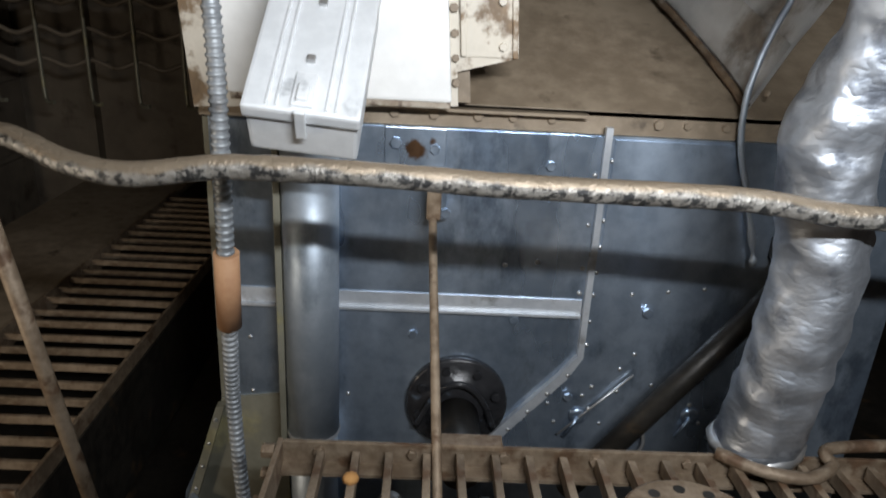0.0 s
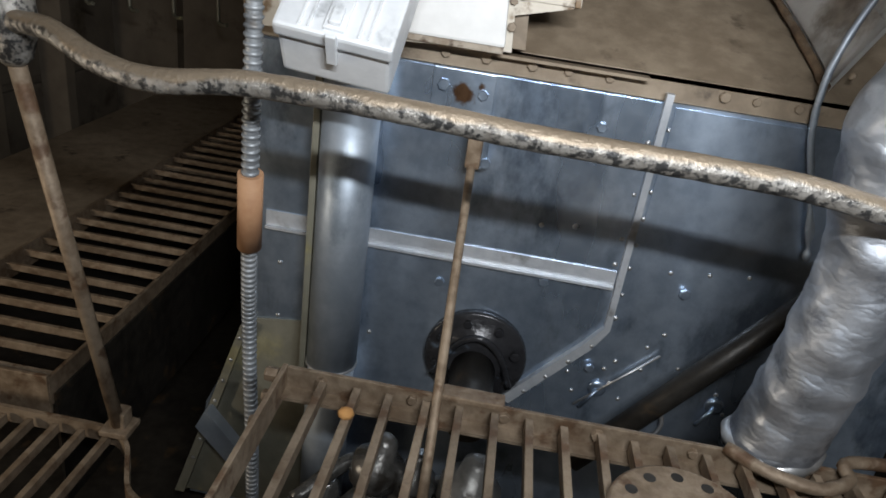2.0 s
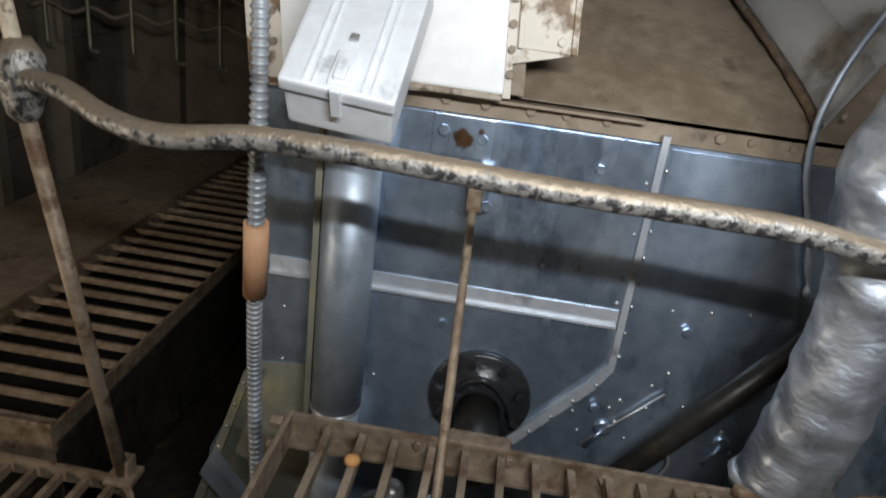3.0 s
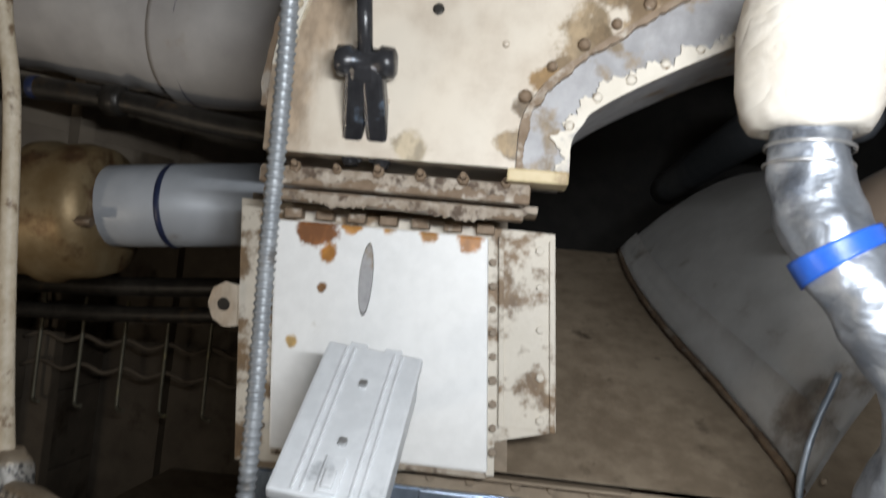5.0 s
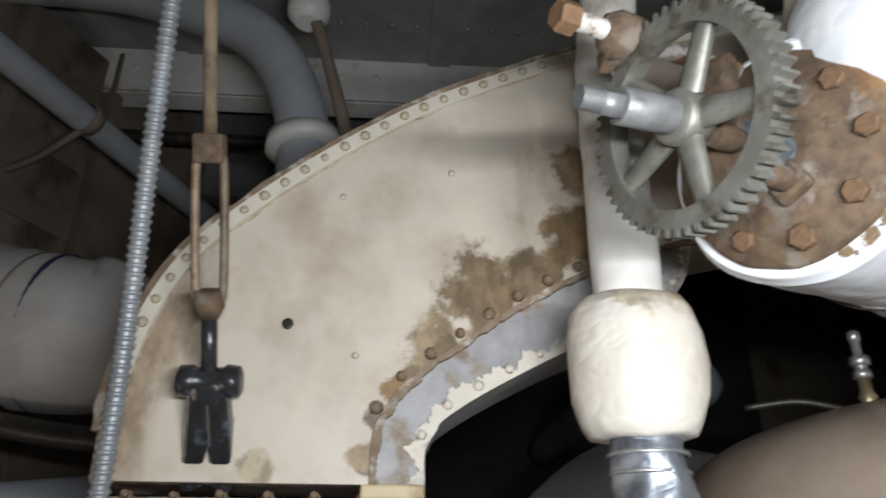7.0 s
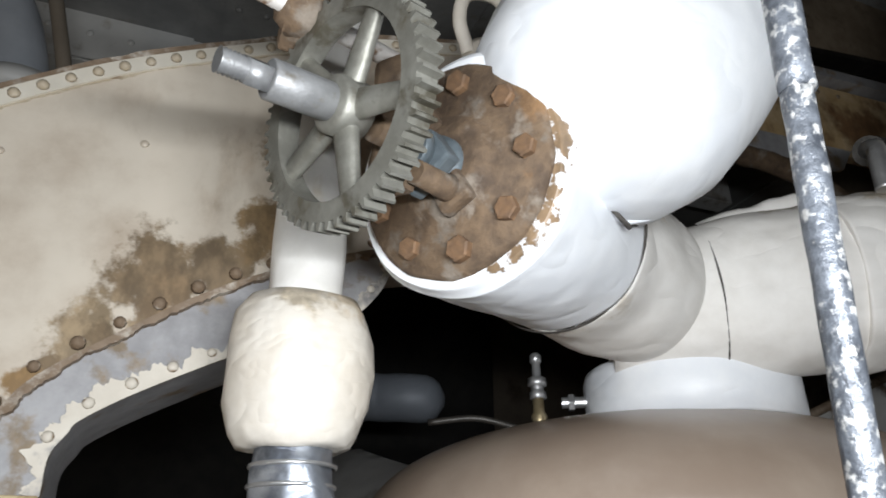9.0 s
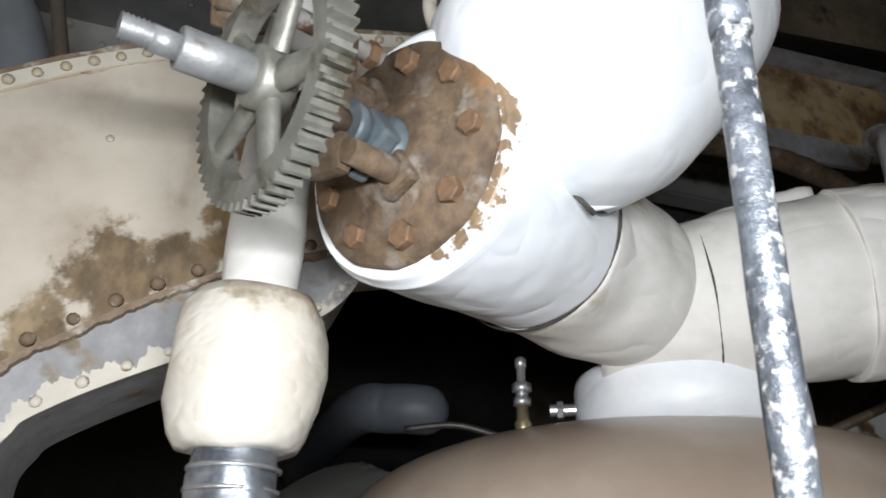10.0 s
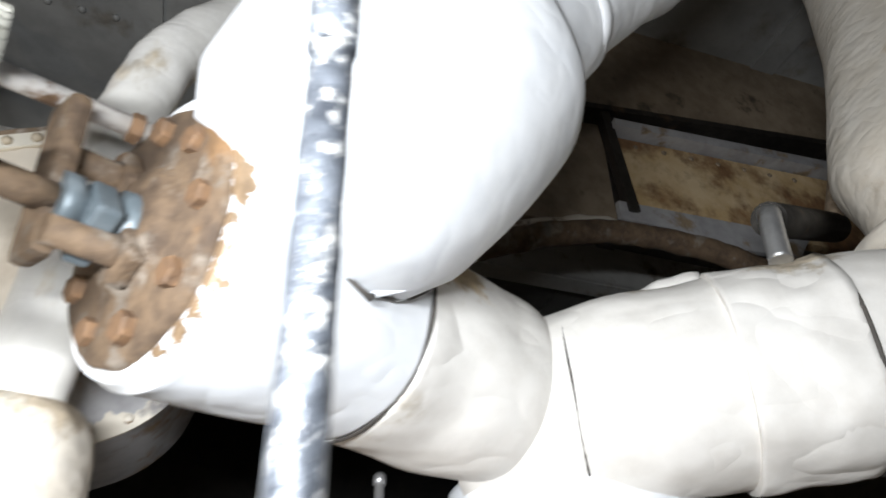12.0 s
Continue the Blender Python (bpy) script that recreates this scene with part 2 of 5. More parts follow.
NAVY = mat("dark_blue_tape", (0.015, 0.02, 0.05), (0.02, 0.03, 0.08), None, 0, 40, 6, 0.4, 0.0, 0.1)
PEELROD = mat("black_and_white_worn_rod", (0.045, 0.05, 0.06), (0.16, 0.175, 0.20), (0.52, 0.52, 0.51), 0.44, 70, 85, 0.38, 0.3, 0.7)
OLIVE = mat("greasy_olive_sheet", (0.17, 0.16, 0.12), (0.25, 0.24, 0.19), (0.34, 0.31, 0.18), 0.3, 12, 5, 0.5, 0.3, 0.2)
# Dark of the lagging's seams, and of the shade in the bonnet's creases.
SEAM_AND_SHADE = mat("dark_seam_and_shade", (0.05, 0.045, 0.04), (0.08, 0.07, 0.06), None, 0, 30, 6, 0.8, 0.0, 0.1)
SLATE = mat("slate_blue_casting", (0.105, 0.13, 0.145), (0.165, 0.19, 0.205), (0.08, 0.08, 0.08), 0.2, 40, 12, 0.5, 0.2, 0.3)


# ---- building helpers ----
def part(name, bm, material, parent=None, label=""):
    me = bpy.data.meshes.new(name)
    bmesh.ops.recalc_face_normals(bm, faces=bm.faces)
    bm.to_mesh(me)
    bm.free()
    me.materials.append(material)
    ob = new(name, me)
    if parent:
        ob.parent = parent
    if label:
        tagged(ob, label)
    return ob


def thing(name, label, category, group="", kind="", place=(0, 0, 0)):
    ob = new(name)
    ob.empty_display_size = 0.05
    return tagged(ob, label, category, group, kind)


def box(bm, c, s, m=None, bevel=0.0):
    r = bmesh.ops.create_cube(bm, size=1.0)
    vs = r["verts"]
    for v in vs:
        v.co = Vector((v.co.x * s[0], v.co.y * s[1], v.co.z * s[2]))
    if bevel:
        es = list({e for v in vs for e in v.link_edges})
        out = bmesh.ops.bevel(bm, geom=es, offset=bevel, segments=2, affect="EDGES", profile=0.6)
        vs = list({v for f in out["faces"] for v in f.verts} | {v for v in vs if v.is_valid})
    mm = Matrix.Translation(c) @ (m or Matrix.Identity(4))
    for v in vs:
        v.co = mm @ v.co
    return vs


def frame_along(d):
    d = Vector(d).normalized()
    u = d.cross(Vector((0, 0, 1)) if abs(d.z) < 0.9 else Vector((1, 0, 0))).normalized()
    return d, u, d.cross(u).normalized()


def smooth_path(pts, n=8):
    """A Catmull-Rom line through the points, n steps each."""
    p = [Vector(q) for q in pts]
    p = [2 * p[0] - p[1]] + p + [2 * p[-1] - p[-2]]
    out = []
    for i in range(1, len(p) - 2):
        a, b, c, d = p[i - 1 : i + 3]
        for k in range(n):
            t = k / n
            out.append(0.5 * ((2 * b) + (c - a) * t + (2 * a - 5 * b + 4 * c - d) * t * t + (3 * b - a - 3 * c + d) * t ** 3))
    out.append(p[-2])
    return out


def tube(bm, pts, radius, seg=20, caps=True, wobble=0.0, wscale=9.0, steps=8, twist=0.0):
    """A tube along a smooth line; radius: a number or a function of 0..1."""
    path = smooth_path(pts, steps) if steps > 1 else [Vector(q) for q in pts]
    d0, u, w = frame_along(path[1] - path[0])
    rings = []
    for i, c in enumerate(path):
        d = (path[min(i + 1, len(path) - 1)] - path[max(i - 1, 0)]).normalized()
        u = (u - d * u.dot(d)).normalized()
        w = d.cross(u)
        s = i / (len(path) - 1)
        r = radius(s) if callable(radius) else radius
        ring = []
        for k in range(seg):
            a = 2 * math.pi * k / seg + twist * s
            o = math.cos(a) * u + math.sin(a) * w
            q = c + o * r
            if wobble:
                q += o * wobble * noise.noise(q * wscale)
            ring.append(bm.verts.new(q))
        rings.append(ring)
    for a, b in zip(rings, rings[1:]):
        for k in range(seg):
            f = bm.faces.new((a[k], a[(k + 1) % seg], b[(k + 1) % seg], b[k]))
            f.smooth = True
    if caps:
        bm.faces.new(rings[0])
        bm.faces.new(rings[-1])
    return rings


def cyl(bm, p0, p1, r0, r1=None, seg=20):
    r1 = r0 if r1 is None else r1
    return tube(bm, [p0, p1], lambda s: r0 + (r1 - r0) * s, seg, steps=1)


def lathe(bm, origin, axis, profile, seg=40, wobble=0.0, wscale=8.0, close=True):
    """A turned body: profile of (distance along the axis, radius)."""
    d, u, w = frame_along(axis)
    o = Vector(origin)
    rings = []
    for h, r in profile:
        ring = []
        for k in range(seg):
            a = 2 * math.pi * k / seg
            e = math.cos(a) * u + math.sin(a) * w
            q = o + d * h + e * r
            if wobble:
                q += e * wobble * noise.noise(q * wscale) + d * wobble * 0.6 * noise.noise(q * wscale + Vector((7, 3, 1)))
            ring.append(bm.verts.new(q))
        rings.append(ring)
    for a, b in zip(rings, rings[1:]):
        for k in range(seg):
            f = bm.faces.new((a[k], a[(k + 1) % seg], b[(k + 1) % seg], b[k]))
            f.smooth = True
    if close:
        bm.faces.new(rings[0])
        bm.faces.new(rings[-1])


def slab(bm, outline, y0, y1):
    """An outline in x and z, as a plate from y0 to y1."""
    a = [bm.verts.new((x, y0, z)) for x, z in outline]
    b = [bm.verts.new((x, y1, z)) for x, z in outline]
    bm.faces.new(a)
    bm.faces.new(b)
    for i in range(len(a)):
        j = (i + 1) % len(a)
        bm.faces.new((a[i], a[j], b[j], b[i]))


def dome(bm, place, axis, r, h=None, seg=10):
    h = h or r * 0.6
    lathe(bm, place, axis, [(0, r), (h * 0.55, r * 0.86), (h * 0.9, r * 0.45), (h, r * 0.12)], seg)


def hexnut(bm, place, axis, r, h):
    lathe(bm, place, axis, [(0, r), (h * 0.85, r), (h, r * 0.86)], 6)
    for f in bm.faces:
        f.smooth = False


def shift(pts, d):
    return [Vector(p) + Vector(d) for p in pts]


def mesh_of(name, bm, material):
    me = bpy.data.meshes.new(name)
    bmesh.ops.recalc_face_normals(bm, faces=bm.faces)
    bm.to_mesh(me)
    bm.free()
    me.materials.append(material)
    return me


def toward(place, axis):
    """A pose at place whose z axis points along axis."""
    return Matrix.Translation(place) @ Vector(axis).to_track_quat("Z", "Y").to_matrix().to_4x4()


def studs(name, me, parent, places, axis):
    for p in places:
        ob = new(name, me)
        ob.parent = parent
        spin = Matrix.Rotation(random.uniform(0, 6.28), 4, "Z")
        ob.matrix_local = toward(p, axis) @ spin @ Matrix.Scale(random.uniform(0.85, 1.12), 4)


def rivet_mesh(name, r, material, h=None):
    bm = bmesh.new()
    dome(bm, (0, 0, 0), (0, 0, 1), r, h, 9)
    return mesh_of(name, bm, material)


def bolt_mesh(name, r, h, material, stud=0.0):
    bm = bmesh.new()
    hexnut(bm, (0, 0, 0), (0, 0, 1), r, h)
    if stud:
        lathe(bm, (0, 0, h), (0, 0, 1), [(0, r * 0.55), (stud, r * 0.55), (stud + 0.002, r * 0.4)], 10)
    return mesh_of(name, bm, material)


RIVET_GALV = rivet_mesh("rivet_galv", 0.0058, STEEL)
BOLT_GALV = bolt_mesh("bolt_galv", 0.011, 0.008, GALV)
BOLT_RUST = bolt_mesh("bolt_rust", 0.010, 0.009, RUSTBAR)
BOLT_BRASSY = bolt_mesh("bolt_dusty", 0.010, 0.009, DUSTY)
RIVET_CREAM = rivet_mesh("rivet_cream", 0.0075, CREAM)
RIVET_BROWN = rivet_mesh("rivet_brown", 0.008, DUSTY)

# ---- the hull round the place ----
bm = bmesh.new()
box(bm, (0, 1.0, -0.06), (8, 8.4, 0.1))
tagged(part("floor", bm, DARKIRON), "dark oily steel plating of the engine room bottom", "floor", kind="structure")
bm = bmesh.new()
box(bm, (0, 1.0, 3.83), (8, 8.4, 0.1))
for i in range(8):
    box(bm, (-3.6 + i * 1.0, 1.0, 3.774), (0.09, 8.2, 0.012))
for x in range(34):
    for y in range(3):
        dome(bm, (-1.7 + x * 0.1, 1.35 + y * 0.42, 3.78), (0, 0, -1), 0.014, 0.01, 7)
tagged(part("ceiling", bm, GREYDECK), "grey painted steel deckhead with rivets", "ceiling", kind="structure")


def wall(name, c, s, label, m):
    bm = bmesh.new()
    box(bm, c, s)
    return tagged(part(name, bm, m), label, "wall", kind="structure")


wall_n = wall("wall_north", (0, 4.3, 1.9), (8, 0.1, 3.9), "brown painted steel bulkhead with stiffeners", BULKHEAD)
wall_w = wall("wall_west", (-2.25, 1.0, 1.9), (0.1, 6.5, 3.9), "brown painted hull plating in overlapping strakes", BULKHEAD)
wall("wall_south", (0, -2.6, 1.9), (8, 0.1, 3.9), "brown painted steel bulkhead", BULKHEAD)
wall("wall_east", (3.6, 1.0, 1.9), (0.1, 6.5, 3.9), "dark brown painted steel bulkhead", BULKHEAD)
# lapped strakes and frames of the hull plating
for i in range(8):
    bm = bmesh.new()
    box(bm, (-2.185, 1.0, 0.35 + i * 0.44), (0.025, 6.4, 0.40), bevel=0.004)
    part("strake", bm, BULKHEAD, wall_w)
for i in range(9):
    bm = bmesh.new()
    box(bm, (-2.10, -0.9 + i * 0.55, 1.9), (0.14, 0.018, 3.7))
    box(bm, (-2.035, -0.9 + i * 0.55 + 0.03, 1.9), (0.014, 0.07, 3.7))
    part("hull_frame", bm, BULKHEAD, wall_w)
for i in range(9):
    bm = bmesh.new()
    box(bm, (-3.0 + i * 0.62, 4.21, 1.9), (0.016, 0.09, 3.7))
    part("stiffener", bm, BULKHEAD, wall_n)

plating = thing("hull_plating", "brown painted upper hull plating in lapped strakes", "wall", kind="structure")
HA, HB = Vector((-1.80, 0.45, 0)), Vector((-0.70, 3.02, 0))
hdir = (HB - HA).normalized()
hturn = Matrix.Rotation(math.atan2(hdir.y, hdir.x), 4, "Z")
for i in range(7):
    bm = bmesh.new()
    box(bm, (0, 0, 0), ((HB - HA).length, 0.02, 0.275), bevel=0.003)
    ob = part("strake", bm, BULKHEAD, plating)
    ob.matrix_local = Matrix.Translation((HA + HB) / 2 + Vector((-0.012 * (i % 2), 0, 1.98 + 0.265 * i))) @ hturn
for i in range(6):
    bm = bmesh.new()
    box(bm, (0, 0, 0), (0.05, 0.05, 1.8))
    ob = part("hull_rib", bm, BULKHEAD, plating)
    ob.matrix_local = Matrix.Translation(HA + hdir * (0.5 + 0.42 * i) + Vector((0.03, -0.02, 2.85))) @ hturn

# deck beam under the deckhead
beam = thing("deck_beam", "cream painted riveted steel deck beam", "beam", kind="structure")
bm = bmesh.new()
box(bm, (0.2, 2.417, 3.675), (5.6, 0.014, 0.21))
box(bm, (0.2, 2.46, 3.567), (5.6, 0.10, 0.014))
part("beam_web", bm, BEAMPAINT, beam)
studs("rivet", rivet_mesh("rivet_beam", 0.013, BEAMPAINT), beam, [(-1.4 + 0.14 * i, 2.41, 3.69) for i in range(24)], (0, -1, 0))
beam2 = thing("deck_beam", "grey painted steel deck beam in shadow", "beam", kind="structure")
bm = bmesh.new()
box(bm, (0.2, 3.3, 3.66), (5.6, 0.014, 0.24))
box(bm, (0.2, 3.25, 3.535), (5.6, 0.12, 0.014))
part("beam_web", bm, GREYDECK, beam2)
# Sheet coloured near black for the unlit depth behind the uptake.
depth_sheet = thing("dark_depth_sheet", "near-black sheet standing for the unlit depth behind the uptake", "bulkhead", kind="structure")
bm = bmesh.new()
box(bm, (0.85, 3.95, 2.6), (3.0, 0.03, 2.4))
part("plate", bm, mat("unlit_depth_black", (0.010, 0.009, 0.008), (0.022, 0.020, 0.018), (0.03, 0.025, 0.02), 0.2, 12, 4, 0.8, 0.0, 0.2), depth_sheet)

# ---- galvanised casing: the wall of sheet metal ----
Y = 1.462
casing = thing("sheet_metal_casing", "grey galvanised sheet metal casing with riveted seams", "casing", kind="structure")
bm = bmesh.new()
slab(bm, [(-0.255, 1.352), (1.25, 1.352), (1.25, 0.10), (-0.42, 0.10), (-0.37, 0.42), (-0.25, 0.70)], Y + 0.006, Y + 0.03)
part("back_sheet", bm, GALV, casing)
bm = bmesh.new()
slab(bm, [(0.105, 1.350), (0.548, 1.350), (0.552, 0.842), (0.525, 0.80), (0.375, 0.62), (0.30, 0.53), (-0.245, 0.53), (-0.245, 1.350)], Y, Y + 0.006)
part("front_sheet", bm, GALV, casing)
bm = bmesh.new()
slab(bm, [(0.575, 1.345), (0.825, 1.345), (0.825, 1.10), (0.575, 1.10)], Y + 0.001, Y + 0.006)
part("side_sheet", bm, GALV, casing)
# angle seam down the right of the front sheet
bm = bmesh.new()
slab(bm, [(0.548, 1.372), (0.562, 1.372), (0.565, 0.845), (0.535, 0.79), (0.38, 0.605), (0.36, 0.62), (0.515, 0.80), (0.551, 0.85)], Y - 0.016, Y)
part("seam_angle", bm, GALV_BRIGHT, casing)
# folded strip across
bm = bmesh.new()
slab(bm, [(-0.225, 0.985), (0.548, 0.985), (0.548, 0.945), (-0.225, 0.945)], Y - 0.004, Y - 0.0002)
box(bm, (0.1615, Y - 0.009, 0.948), (0.77, 0.012, 0.006))
part("cover_strip", bm, GALV_BRIGHT, casing)
# bracket plate with the rod pin
bm = bmesh.new()
box(bm, (0.165, Y - 0.003, 1.31), (0.125, 0.006, 0.085), bevel=0.002)
box(bm, (0.222, Y - 0.02, 1.215), (0.022, 0.036, 0.09), bevel=0.002)
part("bracket", bm, GALV, casing)
studs("bolt", BOLT_GALV, casing, [(0.125, Y - 0.006, 1.32), (0.205, Y - 0.006, 1.31), (0.445, Y, 1.285), (0.70, Y + 0.002, 0.96), (0.175, Y, 0.885), (0.40, Y, 0.93), (0.545, Y, 0.735), (0.232, Y - 0.036, 1.185)], (0, -1, 0))
random.seed(4)
studs("rivet", RIVET_GALV, casing, [(0.573, Y + 0.004, z) for z in (1.30, 1.24, 1.17, 1.11, 1.05, 0.995, 0.93, 0.87)] + [(0.54, Y, z) for z in (1.27, 1.16, 1.06, 1.0)]
      + [(0.535 - 0.042 * i, Y - 0.016, 0.80 - 0.051 * i) for i in range(4)]
      + [(0.60, Y + 0.005, 0.76), (0.66, Y + 0.005, 0.81), (0.688, Y + 0.005, 0.85), (0.60, Y + 0.005, 0.70), (0.63, Y + 0.005, 0.66), (0.52, Y + 0.005, 0.66), (0.50, Y + 0.005, 0.71),
         (0.87, Y + 0.005, 0.67), (0.84, Y + 0.005, 0.72), (0.66, Y + 0.005, 0.75), (0.82, Y + 0.005, 1.02), (0.74, Y + 0.005, 1.01), (0.66, Y + 0.005, 1.0), (0.90, Y + 0.005, 0.63),
         (0.56, Y + 0.005, 0.68), (0.58, Y + 0.005, 0.735), (0.74, Y + 0.005, 0.77), (0.55, Y + 0.005, 0.64), (0.03, Y, 0.72), (-0.19, Y, 0.72), (-0.19, Y, 0.86), (0.37, Y, 1.06), (0.44, Y, 1.07)], (0, -1, 0))
# round boss plates with a swinging catch
for x, z in ((0.575, 0.68), (0.845, 0.69)):
    bm = bmesh.new()
    lathe(bm, (x, Y + 0.006, z), (0, -1, 0), [(0, 0.022), (0.006, 0.021), (0.008, 0.012)], 18)
    cyl(bm, (x, Y - 0.004, z), (x - 0.03, Y - 0.004, z - 0.055), 0.005, seg=8)
    part("catch", bm, GALV, casing)
bm = bmesh.new()
cyl(bm, (0.53, Y - 0.004, 0.63), (0.69, Y - 0.004, 0.80), 0.003, seg=8)
tube(bm, [(0.66, Y - 0.01, 0.56), (0.71, Y - 0.02, 0.58), (0.735, Y - 0.02, 0.62), (0.73, Y - 0.01, 0.66)], 0.005, 8)
part("latch_rod", bm, STEEL, casing)
# top angle of the casing with its bolts, and the dusty top plate behind
bm = bmesh.new()
box(bm, (0.50, Y + 0.02, 1.3755), (1.55, 0.010, 0.045))
box(bm, (0.50, Y + 0.05, 1.394), (1.55, 0.07, 0.008))
box(bm, (0.30, Y - 0.004, 1.392), (0.42, 0.03, 0.006))
part("top_angle", bm, DUSTY, casing)
studs("bolt", BOLT_BRASSY, casing, [(x, Y + 0.015, 1.378) for x in (-0.1, 0.02, 0.12, 0.2, 0.29, 0.36, 0.44, 0.66, 0.72, 0.80)], (0, -1, 0))
bm = bmesh.new()
v = [bm.verts.new(q) for q in ((-0.26, Y + 0.02, 1.40), (1.5, Y + 0.02, 1.40), (1.5, 2.62, 1.94), (-0.26, 2.62, 1.94))]
bm.faces.new(v)
bmesh.ops.extrude_face_region(bm, geom=list(bm.faces))
for q in v:
    q.co.z -= 0.012
part("top_plate", bm, DUSTY, casing)
# left return of the casing and its lower chute
bm = bmesh.new()
box(bm, (-0.262, 1.95, 0.75), (0.012, 0.95, 1.20))
part("return_sheet", bm, OLIVE, casing)
bm = bmesh.new()
slab(bm, [(-0.262, 0.70), (-0.115, 0.72), (-0.105, 0.12), (-0.44, 0.12)], Y - 0.006, Y - 0.0005)
part("lower_side_sheet", bm, OLIVE, casing)
bm = bmesh.new()
slab(bm, [(-0.270, 0.69), (-0.250, 0.695), (-0.420, 0.13), (-0.445, 0.13)], Y - 0.030, Y - 0.0065)
part("slanted_edge", bm, OLIVE, casing)
bm = bmesh.new()
slab(bm, [(-0.367, 0.395), (-0.345, 0.444), (-0.242, 0.318), (-0.263, 0.272)], Y - 0.066, Y - 0.060)
slab(bm, [(-0.345, 0.444), (-0.338, 0.447), (-0.236, 0.321), (-0.242, 0.318)], Y - 0.066, Y - 0.031)
part("small_shelf", bm, GALV_PIPE, casing)
studs("rivet", RIVET_GALV, casing, [(-0.272 - 0.020 * i, Y - 0.030, 0.655 - 0.066 * i) for i in range(7)], (0, -1, 0))

# round galvanised downpipe against the casing
bm = bmesh.new()
tube(bm, [(-0.040, 1.400, 0.12), (-0.040, 1.400, 0.68)], 0.0535, 28, steps=1)
downpipe = tagged(part("downpipe", bm, GALV_PIPE), "round grey galvanised downpipe against the sheet metal casing", "pipe")
bm = bmesh.new()
tube(bm, [(-0.040, 1.400, 0.665), (-0.040, 1.400, 1.345)], 0.057, 32, steps=1)
part("upper_length", bm, GALV_PIPE, downpipe)
bm = bmesh.new()
lathe(bm, (-0.040, 1.400, 0.662), (0, 0, 1), [(0, 0.0565), (0.002, 0.0595), (0.005, 0.0595), (0.007, 0.0565)], 32, close=False)
part("joint_bead", bm, STEEL, downpipe, "bright bead at the joint")
bm = bmesh.new()
box(bm, (-0.106, 1.395, 0.97), (0.014, 0.014, 0.76), bevel=0.002)
tagged(part("angle_upright", bm, OLIVE), "thin greasy yellowish upright beside the downpipe", "upright")

# bearing flange with its stub in the casing
bearing = thing("bearing_flange", "black greasy round flange with a stub shaft", "bearing")
bc = (0.283, Y, 0.715)
bm = bmesh.new()
lathe(bm, bc, (0, -1, 0), [(0, 0.118), (0.016, 0.118), (0.02, 0.112), (0.022, 0.07), (0.04, 0.06)], 40)
part("plate", bm, BLACK, bearing)
bm = bmesh.new()
lathe(bm, (bc[0], Y - 0.03, bc[2] - 0.02), (0.03, -1, -0.12), [(0, 0.052), (0.17, 0.047), (0.19, 0.04)], 24)
part("stub", bm, DARKIRON, bearing)
bm = bmesh.new()
tube(bm, [(0.19, Y - 0.03, 0.66), (0.235, Y - 0.045, 0.755), (0.285, Y - 0.055, 0.79), (0.335, Y - 0.045, 0.75), (0.372, Y - 0.03, 0.66)], 0.008, 10)
part("retaining_strap", bm, BLACK, bearing)
studs("bolt", bolt_mesh("bolt_black", 0.011, 0.012, BLACK), bearing, [(bc[0] + 0.093 * math.cos(a), Y - 0.02, bc[2] + 0.093 * math.sin(a)) for a in [0.3 + i * 0.785 for i in range(8)]], (0, -1, 0))

# dark diagonal strut before the casing
bm = bmesh.new()
tube(bm, [(0.97, 1.36, 1.13), (0.54, 1.36, 0.545)], 0.026, 18, steps=1)
strut = tagged(part("strut", bm, DARKIRON), "dark painted diagonal tube strut before the casing", "strut")
bm = bmesh.new()
lathe(bm, (0.965, 1.36, 1.124), (-0.43, 0, -0.585), [(0, 0.028), (0.002, 0.036), (0.05, 0.036), (0.055, 0.028)], 20)
part("end_socket", bm, DARKIRON, strut)
bm = bmesh.new()
box(bm, (0.968, 1.413, 1.128), (0.05, 0.115, 0.05), bevel=0.006)
part("wall_bracket", bm, DARKIRON, strut)

# ---- hand rail and stanchion ----
rail = thing("handrail", "worn steel handrail with chipped black paint", "handrail")
bm = bmesh.new()
tube(bm, [(-0.50, 1.07, 1.388), (-0.44, 1.045, 1.395), (-0.37, 1.0, 1.40), (-0.275, 0.95, 1.382), (-0.19, 0.93, 1.376), (-0.076, 0.93, 1.391), (0.041, 0.93, 1.392), (0.184, 0.93, 1.388),
           (0.327, 0.93, 1.383), (0.603, 0.93, 1.380), (0.80, 0.93, 1.362), (1.4, 0.93, 1.35)], 0.0165, 16, wobble=0.0012, wscale=60, steps=10)
part("bar", bm, RAILM, rail)
bm = bmesh.new()
lathe(bm, (-0.485, 1.075, 1.335), (0.0, 0, 1), [(-0.012, 0.014), (0, 0.026), (0.03, 0.034), (0.06, 0.037), (0.09, 0.033), (0.115, 0.018)], 20, 0.002, 40)
part("knuckle", bm, RAILM, rail)
bm = bmesh.new()
tube(bm, [(-0.487, 1.07, 1.43), (-0.497, 1.06, 1.544), (-0.516, 1.06, 1.70), (-0.546, 1.06, 1.97), (-0.582, 1.06, 2.13), (-0.613, 1.06, 2.364), (-0.80, 1.06, 3.78)], 0.0125, 14)
part("upper_post", bm, SOOT, rail, "pale grimy painted upper post")
stanchion = thing("stanchion", "rusty brown steel handrail stanchion with a foot plate", "stanchion", group="stanchions")
bm = bmesh.new()
